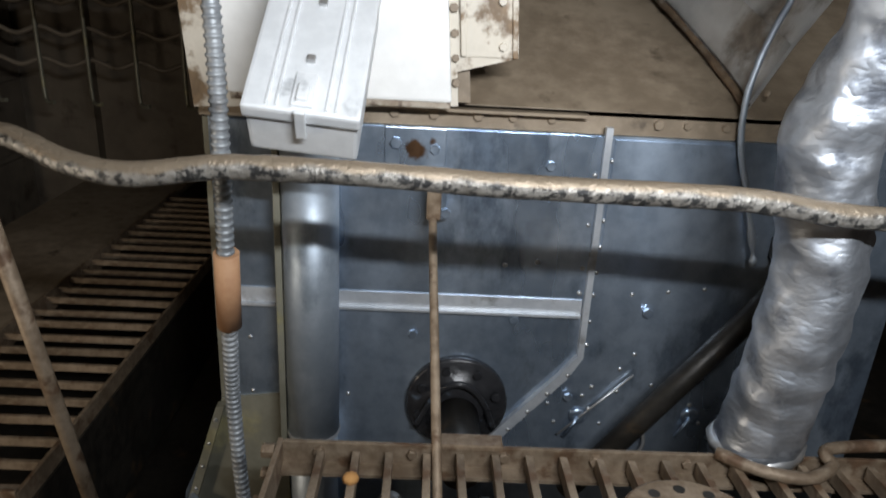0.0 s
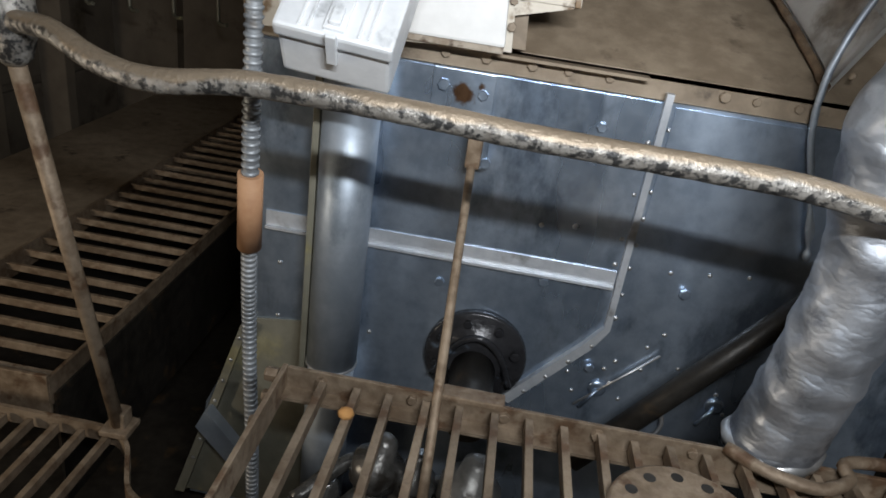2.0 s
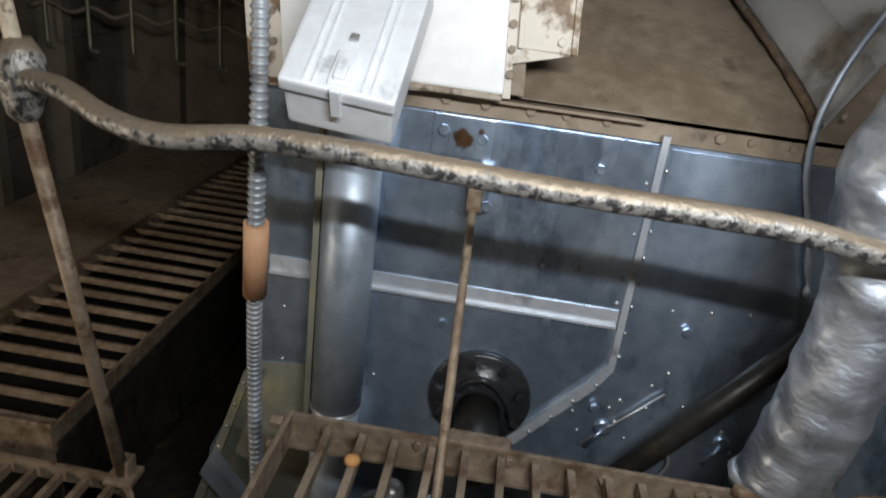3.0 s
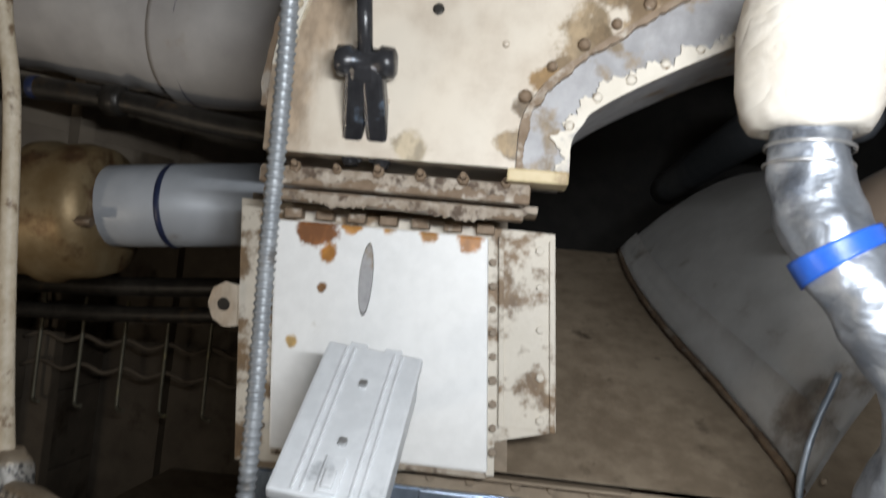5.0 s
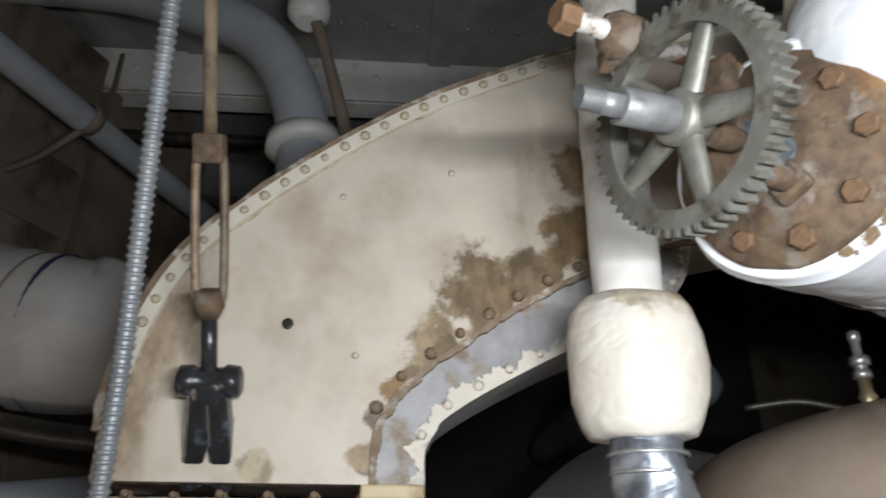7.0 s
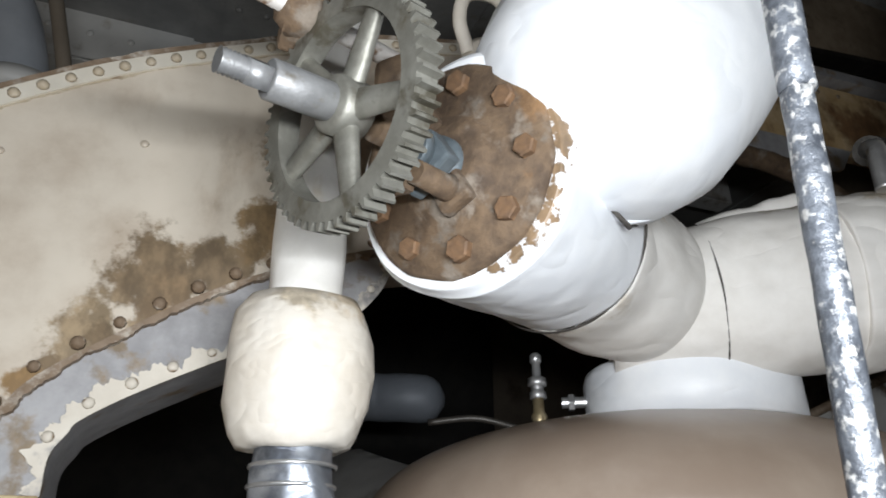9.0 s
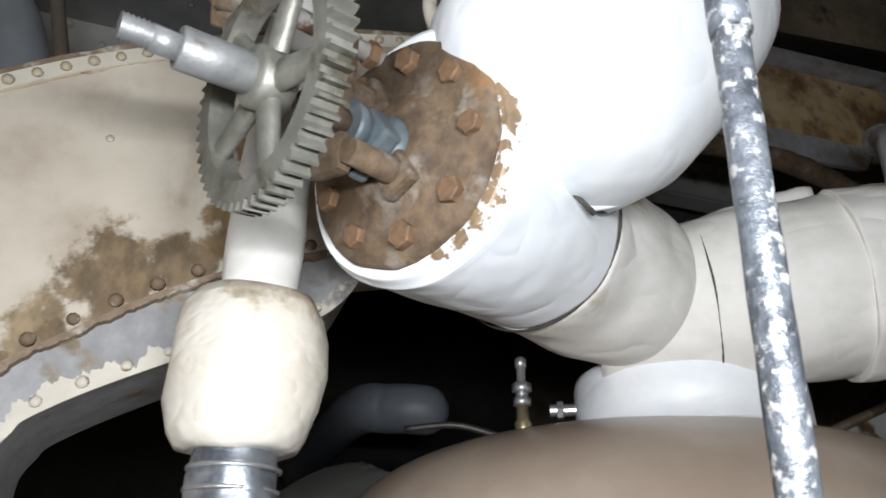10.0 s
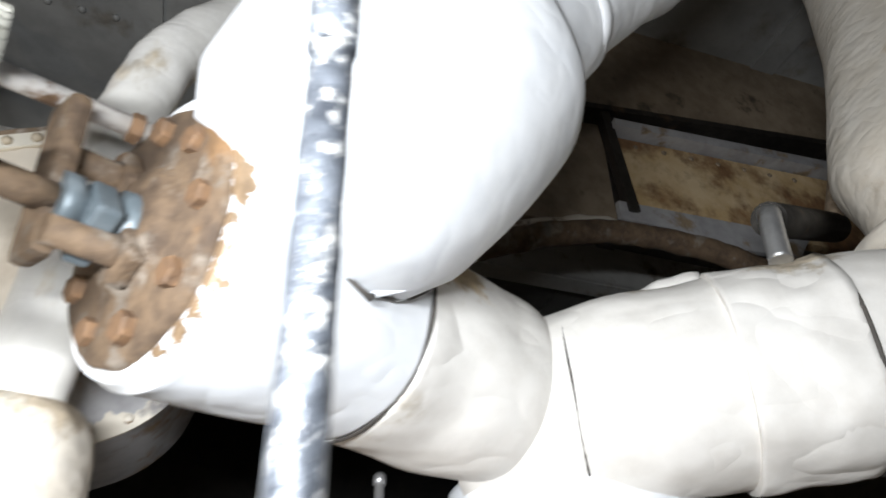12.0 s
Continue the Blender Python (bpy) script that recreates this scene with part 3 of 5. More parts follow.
tube(bm, [(-0.485, 1.075, 1.335), (-0.43, 1.18, 0.545)], 0.0135, 14, steps=1)
part("post", bm, RUSTBAR, stanchion)
bm = bmesh.new()
box(bm, (-0.43, 1.18, 0.556), (0.06, 0.06, 0.014), bevel=0.003)
box(bm, (-0.43, 1.185, 0.58), (0.034, 0.034, 0.04), bevel=0.004)
part("foot_plate", bm, RUSTBAR, stanchion)

# ---- grated platforms ----
def bar_mesh(name, length, w, h, material):
    bm = bmesh.new()
    box(bm, (0, 0, 0), (w, length, h), bevel=0.0015)
    return mesh_of(name, bm, material)


plat = thing("grating_platform", "rusty steel bar grating platform", "grating", kind="structure")
Z = 0.898
bm = bmesh.new()
box(bm, (0.62, 1.034, Z - 0.018), (1.30, 0.008, 0.045), bevel=0.002)
box(bm, (0.62, 1.016, Z - 0.038), (1.30, 0.032, 0.006))
part("rear_frame", bm, RUSTBAR, plat)
bm = bmesh.new()
box(bm, (-0.034, 0.62, Z - 0.022), (0.009, 0.83, 0.060), bevel=0.002)
part("side_frame", bm, RUSTBAR, plat)
bm = bmesh.new()
box(bm, (0.285, 1.046, Z + 0.002), (0.105, 0.034, 0.012), bevel=0.003)
part("rear_lug", bm, RUSTBAR, plat)
BAR = bar_mesh("bar", 0.80, 0.013, 0.026, RUSTBAR)
for i in range(20):
    ob = new("bar", BAR)
    ob.parent = plat
    ob.matrix_local = pose(0.033 + 0.058 * i, 0.622, Z - 0.016 + random.uniform(-0.002, 0.002), 0, 0, random.uniform(-0.4, 0.4))
studs("bolt", BOLT_RUST, plat, [(0.03 + 0.155 * i, 1.03, Z - 0.012) for i in range(5)], (0, -1, 0))
studs("bolt", bolt_mesh("bolt_side", 0.012, 0.02, RUSTBAR), plat, [(-0.039, 0.985, Z - 0.025), (-0.039, 0.93, Z - 0.035), (-0.039, 1.01, Z)], (-1, 0, 0))
bm = bmesh.new()
dome(bm, (0.091, 0.95, Z - 0.004), (0, 0, 1), 0.014, 0.012, 8)
part("rust_lump", bm, mat("orange_rust", (0.38, 0.17, 0.05), (0.46, 0.24, 0.08), None, 0, 50, 8, 0.85, 0, 0.6), plat)
# drilled round cover on the platform
cover = thing("round_cover", "dusty brown round drilled steel cover on the grating", "cover")
bm = bmesh.new()
lathe(bm, (0.600, 0.845, Z - 0.002), (0, 0, 1), [(0, 0.112), (0.012, 0.112), (0.016, 0.106)], 48)
part("disc", bm, RUSTBAR, cover)
for i in range(12):
    a = i * math.tau / 12
    bm = bmesh.new()
    lathe(bm, (0.600 + 0.085 * math.cos(a), 0.845 + 0.085 * math.sin(a), Z + 0.0142), (0, 0, 1), [(0, 0.0095), (0.0006, 0.0095)], 12)
    part("bolt_hole", bm, DARKIRON, cover)

walkway = thing("walkway_grating", "dark rusty slatted steel walkway grating", "grating", kind="structure")
ZW = 0.54
for x in (-0.667, -1.115):
    bm = bmesh.new()
    box(bm, (x, 2.45, ZW - 0.03), (0.010, 2.32, 0.075), bevel=0.002)
    part("side_frame", bm, RUSTBAR, walkway)
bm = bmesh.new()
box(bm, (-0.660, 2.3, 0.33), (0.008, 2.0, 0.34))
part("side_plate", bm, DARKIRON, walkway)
bm = bmesh.new()
box(bm, (-0.89, 1.292, ZW - 0.06), (0.45, 0.010, 0.15), bevel=0.002)
part("end_plate", bm, RUSTBAR, walkway)
SLAT = bar_mesh("slat", 0.44, 0.012, 0.022, RUSTBAR)
for i in range(26):
    ob = new("slat", SLAT)
    ob.parent = walkway
    ob.matrix_local = pose(-0.891, 1.325 + 0.087 * i, ZW - 0.014 + random.uniform(-0.003, 0.003), 0, 0, 90 + random.uniform(-0.6, 0.6))

step = thing("landing_grating", "dusty rusty steel landing grating with a rounded corner", "grating", kind="structure")
bm = bmesh.new()
pts = [(-1.2, 1.185, ZW), (-0.6, 1.185, ZW), (-0.46, 1.18, ZW), (-0.405, 1.15, ZW), (-0.37, 1.09, ZW), (-0.33, 1.03, ZW), (-0.24, 0.99, ZW), (-0.15, 0.98, ZW)]
for a, b in zip(smooth_path(pts, 4), smooth_path(pts, 4)[1:]):
    d = (b - a).normalized()
    s = Vector((d.y, -d.x, 0)) * 0.009
    quad = [a, b, b - s, a - s]
    lo = [bm.verts.new(q - Vector((0, 0, 0.035))) for q in quad]
    hi = [bm.verts.new(q + Vector((0, 0, 0.004))) for q in quad]
    bm.faces.new(hi)
    for i in range(4):
        bm.faces.new((lo[i], lo[(i + 1) % 4], hi[(i + 1) % 4], hi[i]))
part("curved_frame", bm, RUSTBAR, step)
LBAR = bar_mesh("bar", 0.42, 0.013, 0.022, RUSTBAR)
for i in range(13):
    ob = new("bar", LBAR)
    ob.parent = step
    ob.matrix_local = pose(-1.15 + 0.058 * i, 0.965, ZW - 0.014, 0, 0, 0)
bm = bmesh.new()
box(bm, (-0.80, 0.76, ZW - 0.02), (0.8, 0.012, 0.05))
part("front_frame", bm, RUSTBAR, step)

# dark machinery in the pit under the platform
random.seed(11)
pit = [(0.03 + 0.095 * (i % 6) + random.uniform(-0.02, 0.02), 0.72 + 0.13 * (i // 6) + random.uniform(-0.03, 0.03), 0.74 + random.uniform(-0.08, 0.06), random.uniform(0.035, 0.055)) for i in range(18)]
for i, (x, y, z, r) in enumerate(pit):
    bm = bmesh.new()
    lathe(bm, (x, y, z - 0.06), (0.15, 0.1, 1), [(0, r * 0.6), (0.01, r), (0.05, r * 1.03), (0.06, r * 0.6), (0.09, r * 0.5), (0.1, r * 0.25)], 18)
    tube(bm, [(x - 0.12, y - 0.05, z - 0.08), (x - 0.03, y + 0.04, z - 0.05), (x + 0.08, y + 0.02, z - 0.09)], 0.014, 10)
    tube(bm, [(x, y, z - 0.05), (x, y, 0.0)], r * 0.5, 10, steps=1)
    tagged(part("pump_fitting", bm, PITM), "dark greasy fitting in the pit under the platform", "fitting", group="fittings in the pit")

# rusty rim beyond the round cover, where the lagged pipe goes down
rim = thing("deck_rim", "rusty curved rim round the pipe opening", "rim", kind="structure")
bm = bmesh.new()
tube(bm, [(0.70, 1.035, 0.905), (0.76, 0.99, 0.905), (0.83, 0.975, 0.905), (0.88, 1.0, 0.91), (0.91, 1.04, 0.92), (1.2, 1.06, 0.92)], 0.011, 12, wobble=0.002, wscale=50)
part("rim_bar", bm, RUSTBAR, rim)

# rusty operating rod before the casing
rod = thing("operating_rod", "thin rusty operating rod hooked to a bracket", "rod")
bm = bmesh.new()
tube(bm, [(0.205, 1.425, 1.255), (0.206, 1.40, 1.20), (0.208, 1.36, 1.15), (0.232, 0.90, 0.80)], 0.0085, 12, steps=6)
part("shaft", bm, RUSTBAR, rod)
bm = bmesh.new()
box(bm, (0.207, 1.405, 1.215), (0.03, 0.03, 0.075), bevel=0.006)
part("eye", bm, RUSTBAR, rod)

# ---- foil-lagged pipe with the lagged bulb above ----
riser = thing("lagged_riser", "foil-lagged pipe with a cream bulb under a white lagged pipe", "pipe", place=(-0.010, -0.014, 0))
bm = bmesh.new()
tube(bm, [(0.622, 1.03, 2.02), (0.624, 1.025, 1.95), (0.643, 1.01, 1.87), (0.695, 0.985, 1.78), (0.762, 0.972, 1.68), (0.780, 0.985, 1.61), (0.768, 1.01, 1.52), (0.757, 1.025, 1.44), (0.776, 1.035, 1.35), (0.797, 1.045, 1.25), (0.800, 1.055, 1.12), (0.793, 1.068, 1.00), (0.785, 1.075, 0.90)],
     lambda s: 0.051 + 0.020 * s + 0.006 * math.exp(-((s - 0.55) / 0.10) ** 2), 56, wobble=0.008, wscale=26, steps=22)
part("foil_lagging", bm, FOIL, riser)
bm = bmesh.new()
lathe(bm, (0.787, 1.076, 0.893), (-0.1, 0.01, 0.9), [(0, 0.066), (0.0, 0.078), (0.014, 0.080), (0.022, 0.072)], 36, 0.005, 40)
part("end_ring", bm, STEEL, riser, "ragged pale metal end ring")
for h in (1.98, 1.955):
    bm = bmesh.new()
    lathe(bm, (0.6225, 1.028, h), (0, 0, 1), [(0, 0.0545), (0.001, 0.0575), (0.005, 0.0575), (0.006, 0.0545)], 36, close=False)
    part("wire_tie", bm, STEEL, riser)
bm = bmesh.new()
tube(bm, [(0.651, 1.006, 1.853), (0.658, 1.003, 1.840), (0.666, 0.999, 1.827)], 0.0615, 30, steps=4)
part("blue_band", bm, BLUE, riser, "blue tape band")
bm = bmesh.new()
lathe(bm, (0.622, 1.035, 2.004), (0, 0, 1), [(0.0, 0.062), (0.004, 0.076), (0.02, 0.085), (0.06, 0.096), (0.105, 0.101), (0.15, 0.099), (0.182, 0.092), (0.204, 0.076), (0.21, 0.052)], 48, 0.009, 16)
part("bulb", bm, LAGCREAM, riser, "cream painted lagging bulb")
bm = bmesh.new()
tube(bm, [(0.622, 1.035, 2.19), (0.624, 1.035, 2.50), (0.630, 1.037, 2.70), (0.655, 1.045, 2.86), (0.72, 1.07, 3.01), (0.84, 1.12, 3.15), (1.15, 1.25, 3.40)], 0.053, 28, wobble=0.004, wscale=18)
part("upper_pipe", bm, LAGPIPE, riser)

# ---- flexible conduit with a brown sleeve ----
hose = thing("flexible_conduit", "grey ribbed metal flexible conduit with a brown sleeve", "conduit")
bm = bmesh.new()
line = smooth_path([(-0.150, 1.20, 0.02), (-0.139, 1.18, 0.40), (-0.140, 1.17, 0.62), (-0.146, 1.17, 0.75), (-0.148, 1.165, 0.88), (-0.137, 1.13, 1.0), (-0.118, 1.075, 1.22), (-0.108, 1.05, 1.5), (-0.118, 1.06, 1.75), (-0.103, 1.0, 2.08), (-0.085, 0.90, 2.40), (-0.06, 0.78, 2.75), (-0.05, 0.70, 3.05), (-0.05, 0.68, 3.78)], 26)
tube(bm, line, 0.0115, 14, steps=1)
part("core", bm, CONDUIT, hose)
bm = bmesh.new()
run = 0.0
for a, b in zip(line, line[1:]):
    seglen = (b - a).length
    while run < seglen:
        lathe(bm, a + (b - a) * (run / seglen) - (b - a).normalized() * 0.004, b - a, [(0, 0.0112), (0.003, 0.0142), (0.006, 0.0142), (0.008, 0.0112)], 12, close=False)
        run += 0.0125
    run -= seglen
part("ribs", bm, CONDUIT, hose)
bm = bmesh.new()
tube(bm, [(-0.1275, 1.103, 1.075), (-0.118, 1.077, 1.215)], 0.020, 20, steps=1)
part("sleeve", bm, CARD, hose, "plain brown sleeve")

FLAKY2 = mat("peeled_cream_lip", (0.56, 0.51, 0.43), (0.64, 0.59, 0.51), (0.24, 0.23, 0.23), 0.28, 22, 9, 0.6, 0.0, 0.4)
CLAMPM = mat("weathered_joint_bar", (0.15, 0.10, 0.06), (0.25, 0.185, 0.13), (0.42, 0.37, 0.31), 0.46, 30, 22, 0.75, 0.0, 0.8)

# ---- uptake duct: the plate with its white door ----
duct = thing("uptake_duct", "cream painted steel uptake duct with flaking paint", "duct")
LEAN_X = -0.085


def lean(bm, z0=1.64):
    for v in bm.verts:
        v.co.x += (v.co.z - z0) * LEAN_X


bm = bmesh.new()
slab(bm, [(-0.285, 1.895), (0.342, 1.875), (0.342, 1.50), (0.225, 1.47), (0.225, 1.405), (-0.285, 1.38)], 1.416, 1.43)
lean(bm)
part("face_plate", bm, FLAKY, duct)
bm = bmesh.new()
box(bm, (-0.01, 1.62, 1.66), (0.52, 0.37, 0.50))
lean(bm)
part("duct_body", bm, DUSTY, duct)
bm = bmesh.new()
for x in (0.238, 0.335):
    box(bm, (x, 1.41, 1.68), (0.010, 0.014, 0.36), bevel=0.002)
box(bm, (0.286, 1.414, 1.68), (0.094, 0.006, 0.36))
lean(bm)
part("side_flange", bm, FLAKY, duct)
bm = bmesh.new()
slab(bm, [(-0.285, 1.72), (-0.31, 1.725), (-0.335, 1.71), (-0.345, 1.68), (-0.335, 1.65), (-0.31, 1.635), (-0.285, 1.64)], 1.405, 1.419)
lean(bm)
part("lifting_lug", bm, CREAM, duct)
bm = bmesh.new()
lathe(bm, (-0.312, 1.4046, 1.68), (0, -1, 0), [(0, 0.013), (0.0008, 0.013)], 16)
lean(bm)
part("lug_hole", bm, DARKIRON, duct)
studs("bolt", bolt_mesh("bolt_duct", 0.008, 0.008, FLAKY), duct, [(0.312 - (z - 1.64) * 0.085, 1.411, z) for z in (1.52, 1.60, 1.69, 1.77, 1.84)], (0, -1, 0))
studs("bolt", bolt_mesh("bolt_edge", 0.008, 0.009, CRUST), duct, [(0.222 - (z - 1.64) * 0.085, 1.416, z) for z in [1.45 + i * 0.045 for i in range(9)]]
      + [(-0.232 - (z - 1.64) * 0.085, 1.416, z) for z in [1.45 + i * 0.055 for i in range(8)]], (0, -1, 0))

door = thing("duct_door", "white painted steel inspection door with rust along its top", "door")
bm = bmesh.new()
box(bm, (-0.0, 1.409, 1.635), (0.425, 0.018, 0.445), bevel=0.006)
lean(bm)
leaf = part("leaf", bm, WHITE, door)
bm = bmesh.new()
box(bm, (0.0, 1.4135, 1.408), (0.42, 0.016, 0.016), bevel=0.003)
lean(bm)
part("lower_edge", bm, CRUST, door)
bm = bmesh.new()
lathe(bm, (-0.035, 1.40, 1.755), (0, -1, 0), [(0, 0.018), (0.006, 0.016)], 20)
for v in bm.verts:
    v.co.z = 1.755 + (v.co.z - 1.755) * 4.0
    v.co.x = -0.035 + (v.co.x + 0.035) * 0.75
part("finger_slot", bm, GREYPAINT, leaf)
for i in range(7):
    bm = bmesh.new()
    box(bm, (-0.19 + 0.063 * i, 1.402, 1.872), (0.034, 0.03, 0.02), bevel=0.003)
    part("hinge_lug", bm, CLAMPM, door)

# clamp bars between door and elbow
clamp = thing("joint_clamp", "weathered flaking flange bars clamping the duct joint", "flange")
for y, z, h, x0, x1 in ((1.245, 1.918, 0.028, -0.205, 0.262), (1.30, 1.893, 0.02, -0.215, 0.255)):
    bm = bmesh.new()
    box(bm, ((x0 + x1) / 2, y, z), (x1 - x0, 0.045, h), Matrix.Rotation(0.006, 4, "Y"), bevel=0.004)
    for v in bm.verts:
        v.co += Vector((0, 0.003 * noise.noise(v.co * 30), 0.003 * noise.noise(v.co * 40)))
    part("bar", bm, CLAMPM, clamp)
bm = bmesh.new()
box(bm, (0.03, 1.36, 1.905), (0.50, 0.10, 0.012))
part("flange_plate", bm, DUSTY, clamp)
bm = bmesh.new()
box(bm, (0.27, 1.22, 1.945), (0.10, 0.07, 0.022), bevel=0.004)
part("corner_plate", bm, mat("ochre_paint", (0.42, 0.33, 0.17), (0.52, 0.42, 0.25), (0.25, 0.17, 0.08), 0.2, 25, 9, 0.5, 0, 0.3), clamp)
studs("bolt", bolt_mesh("bolt_clamp", 0.010, 0.014, CLAMPM, 0.01), clamp, [(-0.14 + 0.072 * i, 1.225, 1.932) for i in range(6)], (0, -1, 0.35))

# ---- curved elbow of the uptake ----
elbow = thing("uptake_elbow", "cream painted curved uptake elbow with brown stains and rivets", "duct")
E0 = 1.187
OUT = [(-0.19, 1.955), (-0.19, 2.10), (-0.165, 2.226), (-0.106, 2.347), (-0.014, 2.444), (0.118, 2.556), (0.281, 2.668), (0.452, 2.757), (0.644, 2.84), (0.85, 2.90), (1.10, 2.96)]
INN = [(0.232, 1.955), (0.234, 2.03), (0.25, 2.07), (0.285, 2.117), (0.382, 2.193), (0.492, 2.269), (0.612, 2.331), (0.80, 2.40), (1.10, 2.47)]
SOF = [(0.318, 1.955), (0.318, 2.007), (0.335, 2.04), (0.351, 2.062), (0.427, 2.111), (0.564, 2.183), (0.66, 2.222), (0.735, 2.262), (0.785, 2.32), (0.81, 2.395)]


def curve2(pts, n=5):
    return [(q.x, q.z) for q in smooth_path([(x, 0, z) for x, z in pts], n)]


bm = bmesh.new()
slab(bm, curve2(OUT) + curve2(INN)[::-1], E0, 1.42)
part("front_sheet", bm, CREAM, elbow)
bm = bmesh.new()
slab(bm, curve2(INN[:-1]) + curve2(SOF)[::-1], E0 + 0.012, 1.41)
part("inner_flange", bm, GREYPAINT, elbow)
# seam angle along the inner rivets, flange strip along the outer edge, and its ragged top strip


def strip(pts, inner, outer, ragged=0.0):
    """An outline beside a line in x and z, between two offsets; ragged: how uneven its outer edge is."""
    a, b = [], []
    for k, (x, z) in enumerate(pts):
        x0, z0 = pts[max(k - 1, 0)]
        x1, z1 = pts[min(k + 1, len(pts) - 1)]
        n = math.hypot(x1 - x0, z1 - z0)
        nx, nz = (z1 - z0) / n, -(x1 - x0) / n
        o = outer + ragged * (noise.noise(Vector((x * 22, z * 22, 3))) + 0.6 * noise.noise(Vector((x * 75, z * 75, 9))) + 0.4 * noise.noise(Vector((x * 190, z * 190, 5))))
        a.append((x + nx * inner, z + nz * inner))
        b.append((x + nx * o, z + nz * o))
    return a + b[::-1]


oc = curve2(OUT, 8)
bm = bmesh.new()
slab(bm, strip(curve2(INN, 30), 0.001, 0.012, 0.007), E0 - 0.004, E0 + 0.011)
part("inner_seam", bm, CLAMPM, elbow)
bm = bmesh.new()
slab(bm, strip(curve2(SOF, 40), 0.002, -0.020, 0.022), E0 + 0.006, E0 + 0.0115)
part("flaked_lip", bm, FLAKY2, elbow)
bm = bmesh.new()
slab(bm, strip(oc[8:], 0.002, 0.030), E0 - 0.006, E0 - 0.0005)
part("outer_flange", bm, mat("outer_flange_cream", (0.62, 0.57, 0.48), (0.70, 0.66, 0.57), (0.33, 0.26, 0.17), 0.12, 14, 6, 0.45, 0, 0.15), elbow)
bm = bmesh.new()
slab(bm, strip(curve2(OUT, 40)[40:], 0.029, 0.0335, 0.005), E0 - 0.002, E0 - 0.0004)
part("grime_line", bm, SOOT, elbow)
for z, y, lo, hi in ((1.927, 1.2185, -0.008, 0.010), (1.893, 1.2745, -0.006, 0.010)):
    bm = bmesh.new()
    slab(bm, strip([(-0.20 + 0.46 * k / 150, z) for k in range(151)], lo, hi, 0.015), y, y + 0.0045)
    part("paint_crust", bm, CRUST, clamp)
bm = bmesh.new()
slab(bm, strip(oc[4:], 0.0005, -0.010, 0.004), E0 - 0.004, E0 + 0.06)
part("top_strip", bm, CLAMPM, elbow)


def along(pts, gap, off):
    """Places at even gaps along a line in x and z, moved sideways by off."""
    out, run = [], gap / 2
    for (x, z), (x2, z2) in zip(pts, pts[1:]):
        n = math.hypot(x2 - x, z2 - z)
        while run < n:
            t = run / n
            out.append((x + (x2 - x) * t + off * (z2 - z) / n, z + (z2 - z) * t - off * (x2 - x) / n))
            run += gap
        run -= n
    return out


studs("rivet", rivet_mesh("rivet_rim", 0.0092, SOOT, 0.008), elbow, [(x, E0 - 0.006, z) for x, z in along(oc[8:], 0.045, 0.016)], (0, -1, 0))
studs("rivet", rivet_mesh("rivet_inner", 0.011, CLAMPM, 0.012), elbow, [(x, E0 - 0.001, z) for x, z in along(curve2(INN)[6:], 0.062, -0.012)], (0, -1, 0))
studs("rivet", rivet_mesh("rivet_lip", 0.009, FLAKY), elbow, [(x, E0 + 0.006, z) for x, z in along(curve2(SOF)[4:], 0.060, -0.014)], (0, -1, 0))
studs("rivet", RIVET_CREAM, elbow, [(-0.175, E0 - 0.001, 1.99 + 0.05 * i) for i in range(4)] + [(0.01, E0, 2.05), (0.20, E0, 2.16), (0.36, E0, 2.52), (0.16, E0, 2.46)], (0, -1, 0))
bm = bmesh.new()
lathe(bm, (0.083, E0, 2.212), (0, -1, 0), [(0, 0.010), (0.001, 0.010), (0.002, 0.006)], 14)
part("plugged_hole", bm, DARKIRON, elbow)

# turnbuckle and tie rod down to the elbow
tie = thing("turnbuckle_tie", "rusty tie rod with a turnbuckle and a black shackle", "tie rod")
A, B = Vector((-0.02, 1.165, 2.055)), Vector((-0.022, 0.93, 2.46))
D = (B - A).normalized()
DT = Vector(D).to_track_quat("Z", "Y").to_matrix().to_4x4()
for k in (-1, 1):
    bm = bmesh.new()
    box(bm, A - D * 0.036 + Vector((0.0180 * k, 0, 0)), (0.036, 0.036, 0.155), DT @ Matrix.Rotation(-0.07 * k, 4, "Y"), bevel=0.007)
    lathe(bm, A - D * 0.104 + Vector((0.016 * k, 0, 0)), (k, 0, 0), [(-0.004, 0.010), (0, 0.022), (0.020, 0.023), (0.026, 0.012)], 14, 0.002, 60)
    part("shackle_leg", bm, BLACK, tie)
bm = bmesh.new()
lathe(bm, (-0.066, 1.142, 2.10), (1, 0, 0), [(-0.004, 0.014), (0, 0.024), (0.020, 0.027), (0.026, 0.022), (0.066, 0.022), (0.072, 0.027), (0.092, 0.024), (0.096, 0.014)], 18, 0.003, 50)
box(bm, A + D * 0.036, (0.052, 0.040, 0.040), DT, bevel=0.012)
part("shackle_pin", bm, BLACK, tie)
bm = bmesh.new()
tube(bm, [A + D * 0.03, A + D * 0.165], 0.0125, 14, steps=1)
part("lower_shank", bm, BLACK, tie)
bm = bmesh.new()
lathe(bm, A + D * 0.15, D, [(0, 0.014), (0.02, 0.024), (0.045, 0.022)], 12)
part("lower_socket", bm, RUSTY, tie)
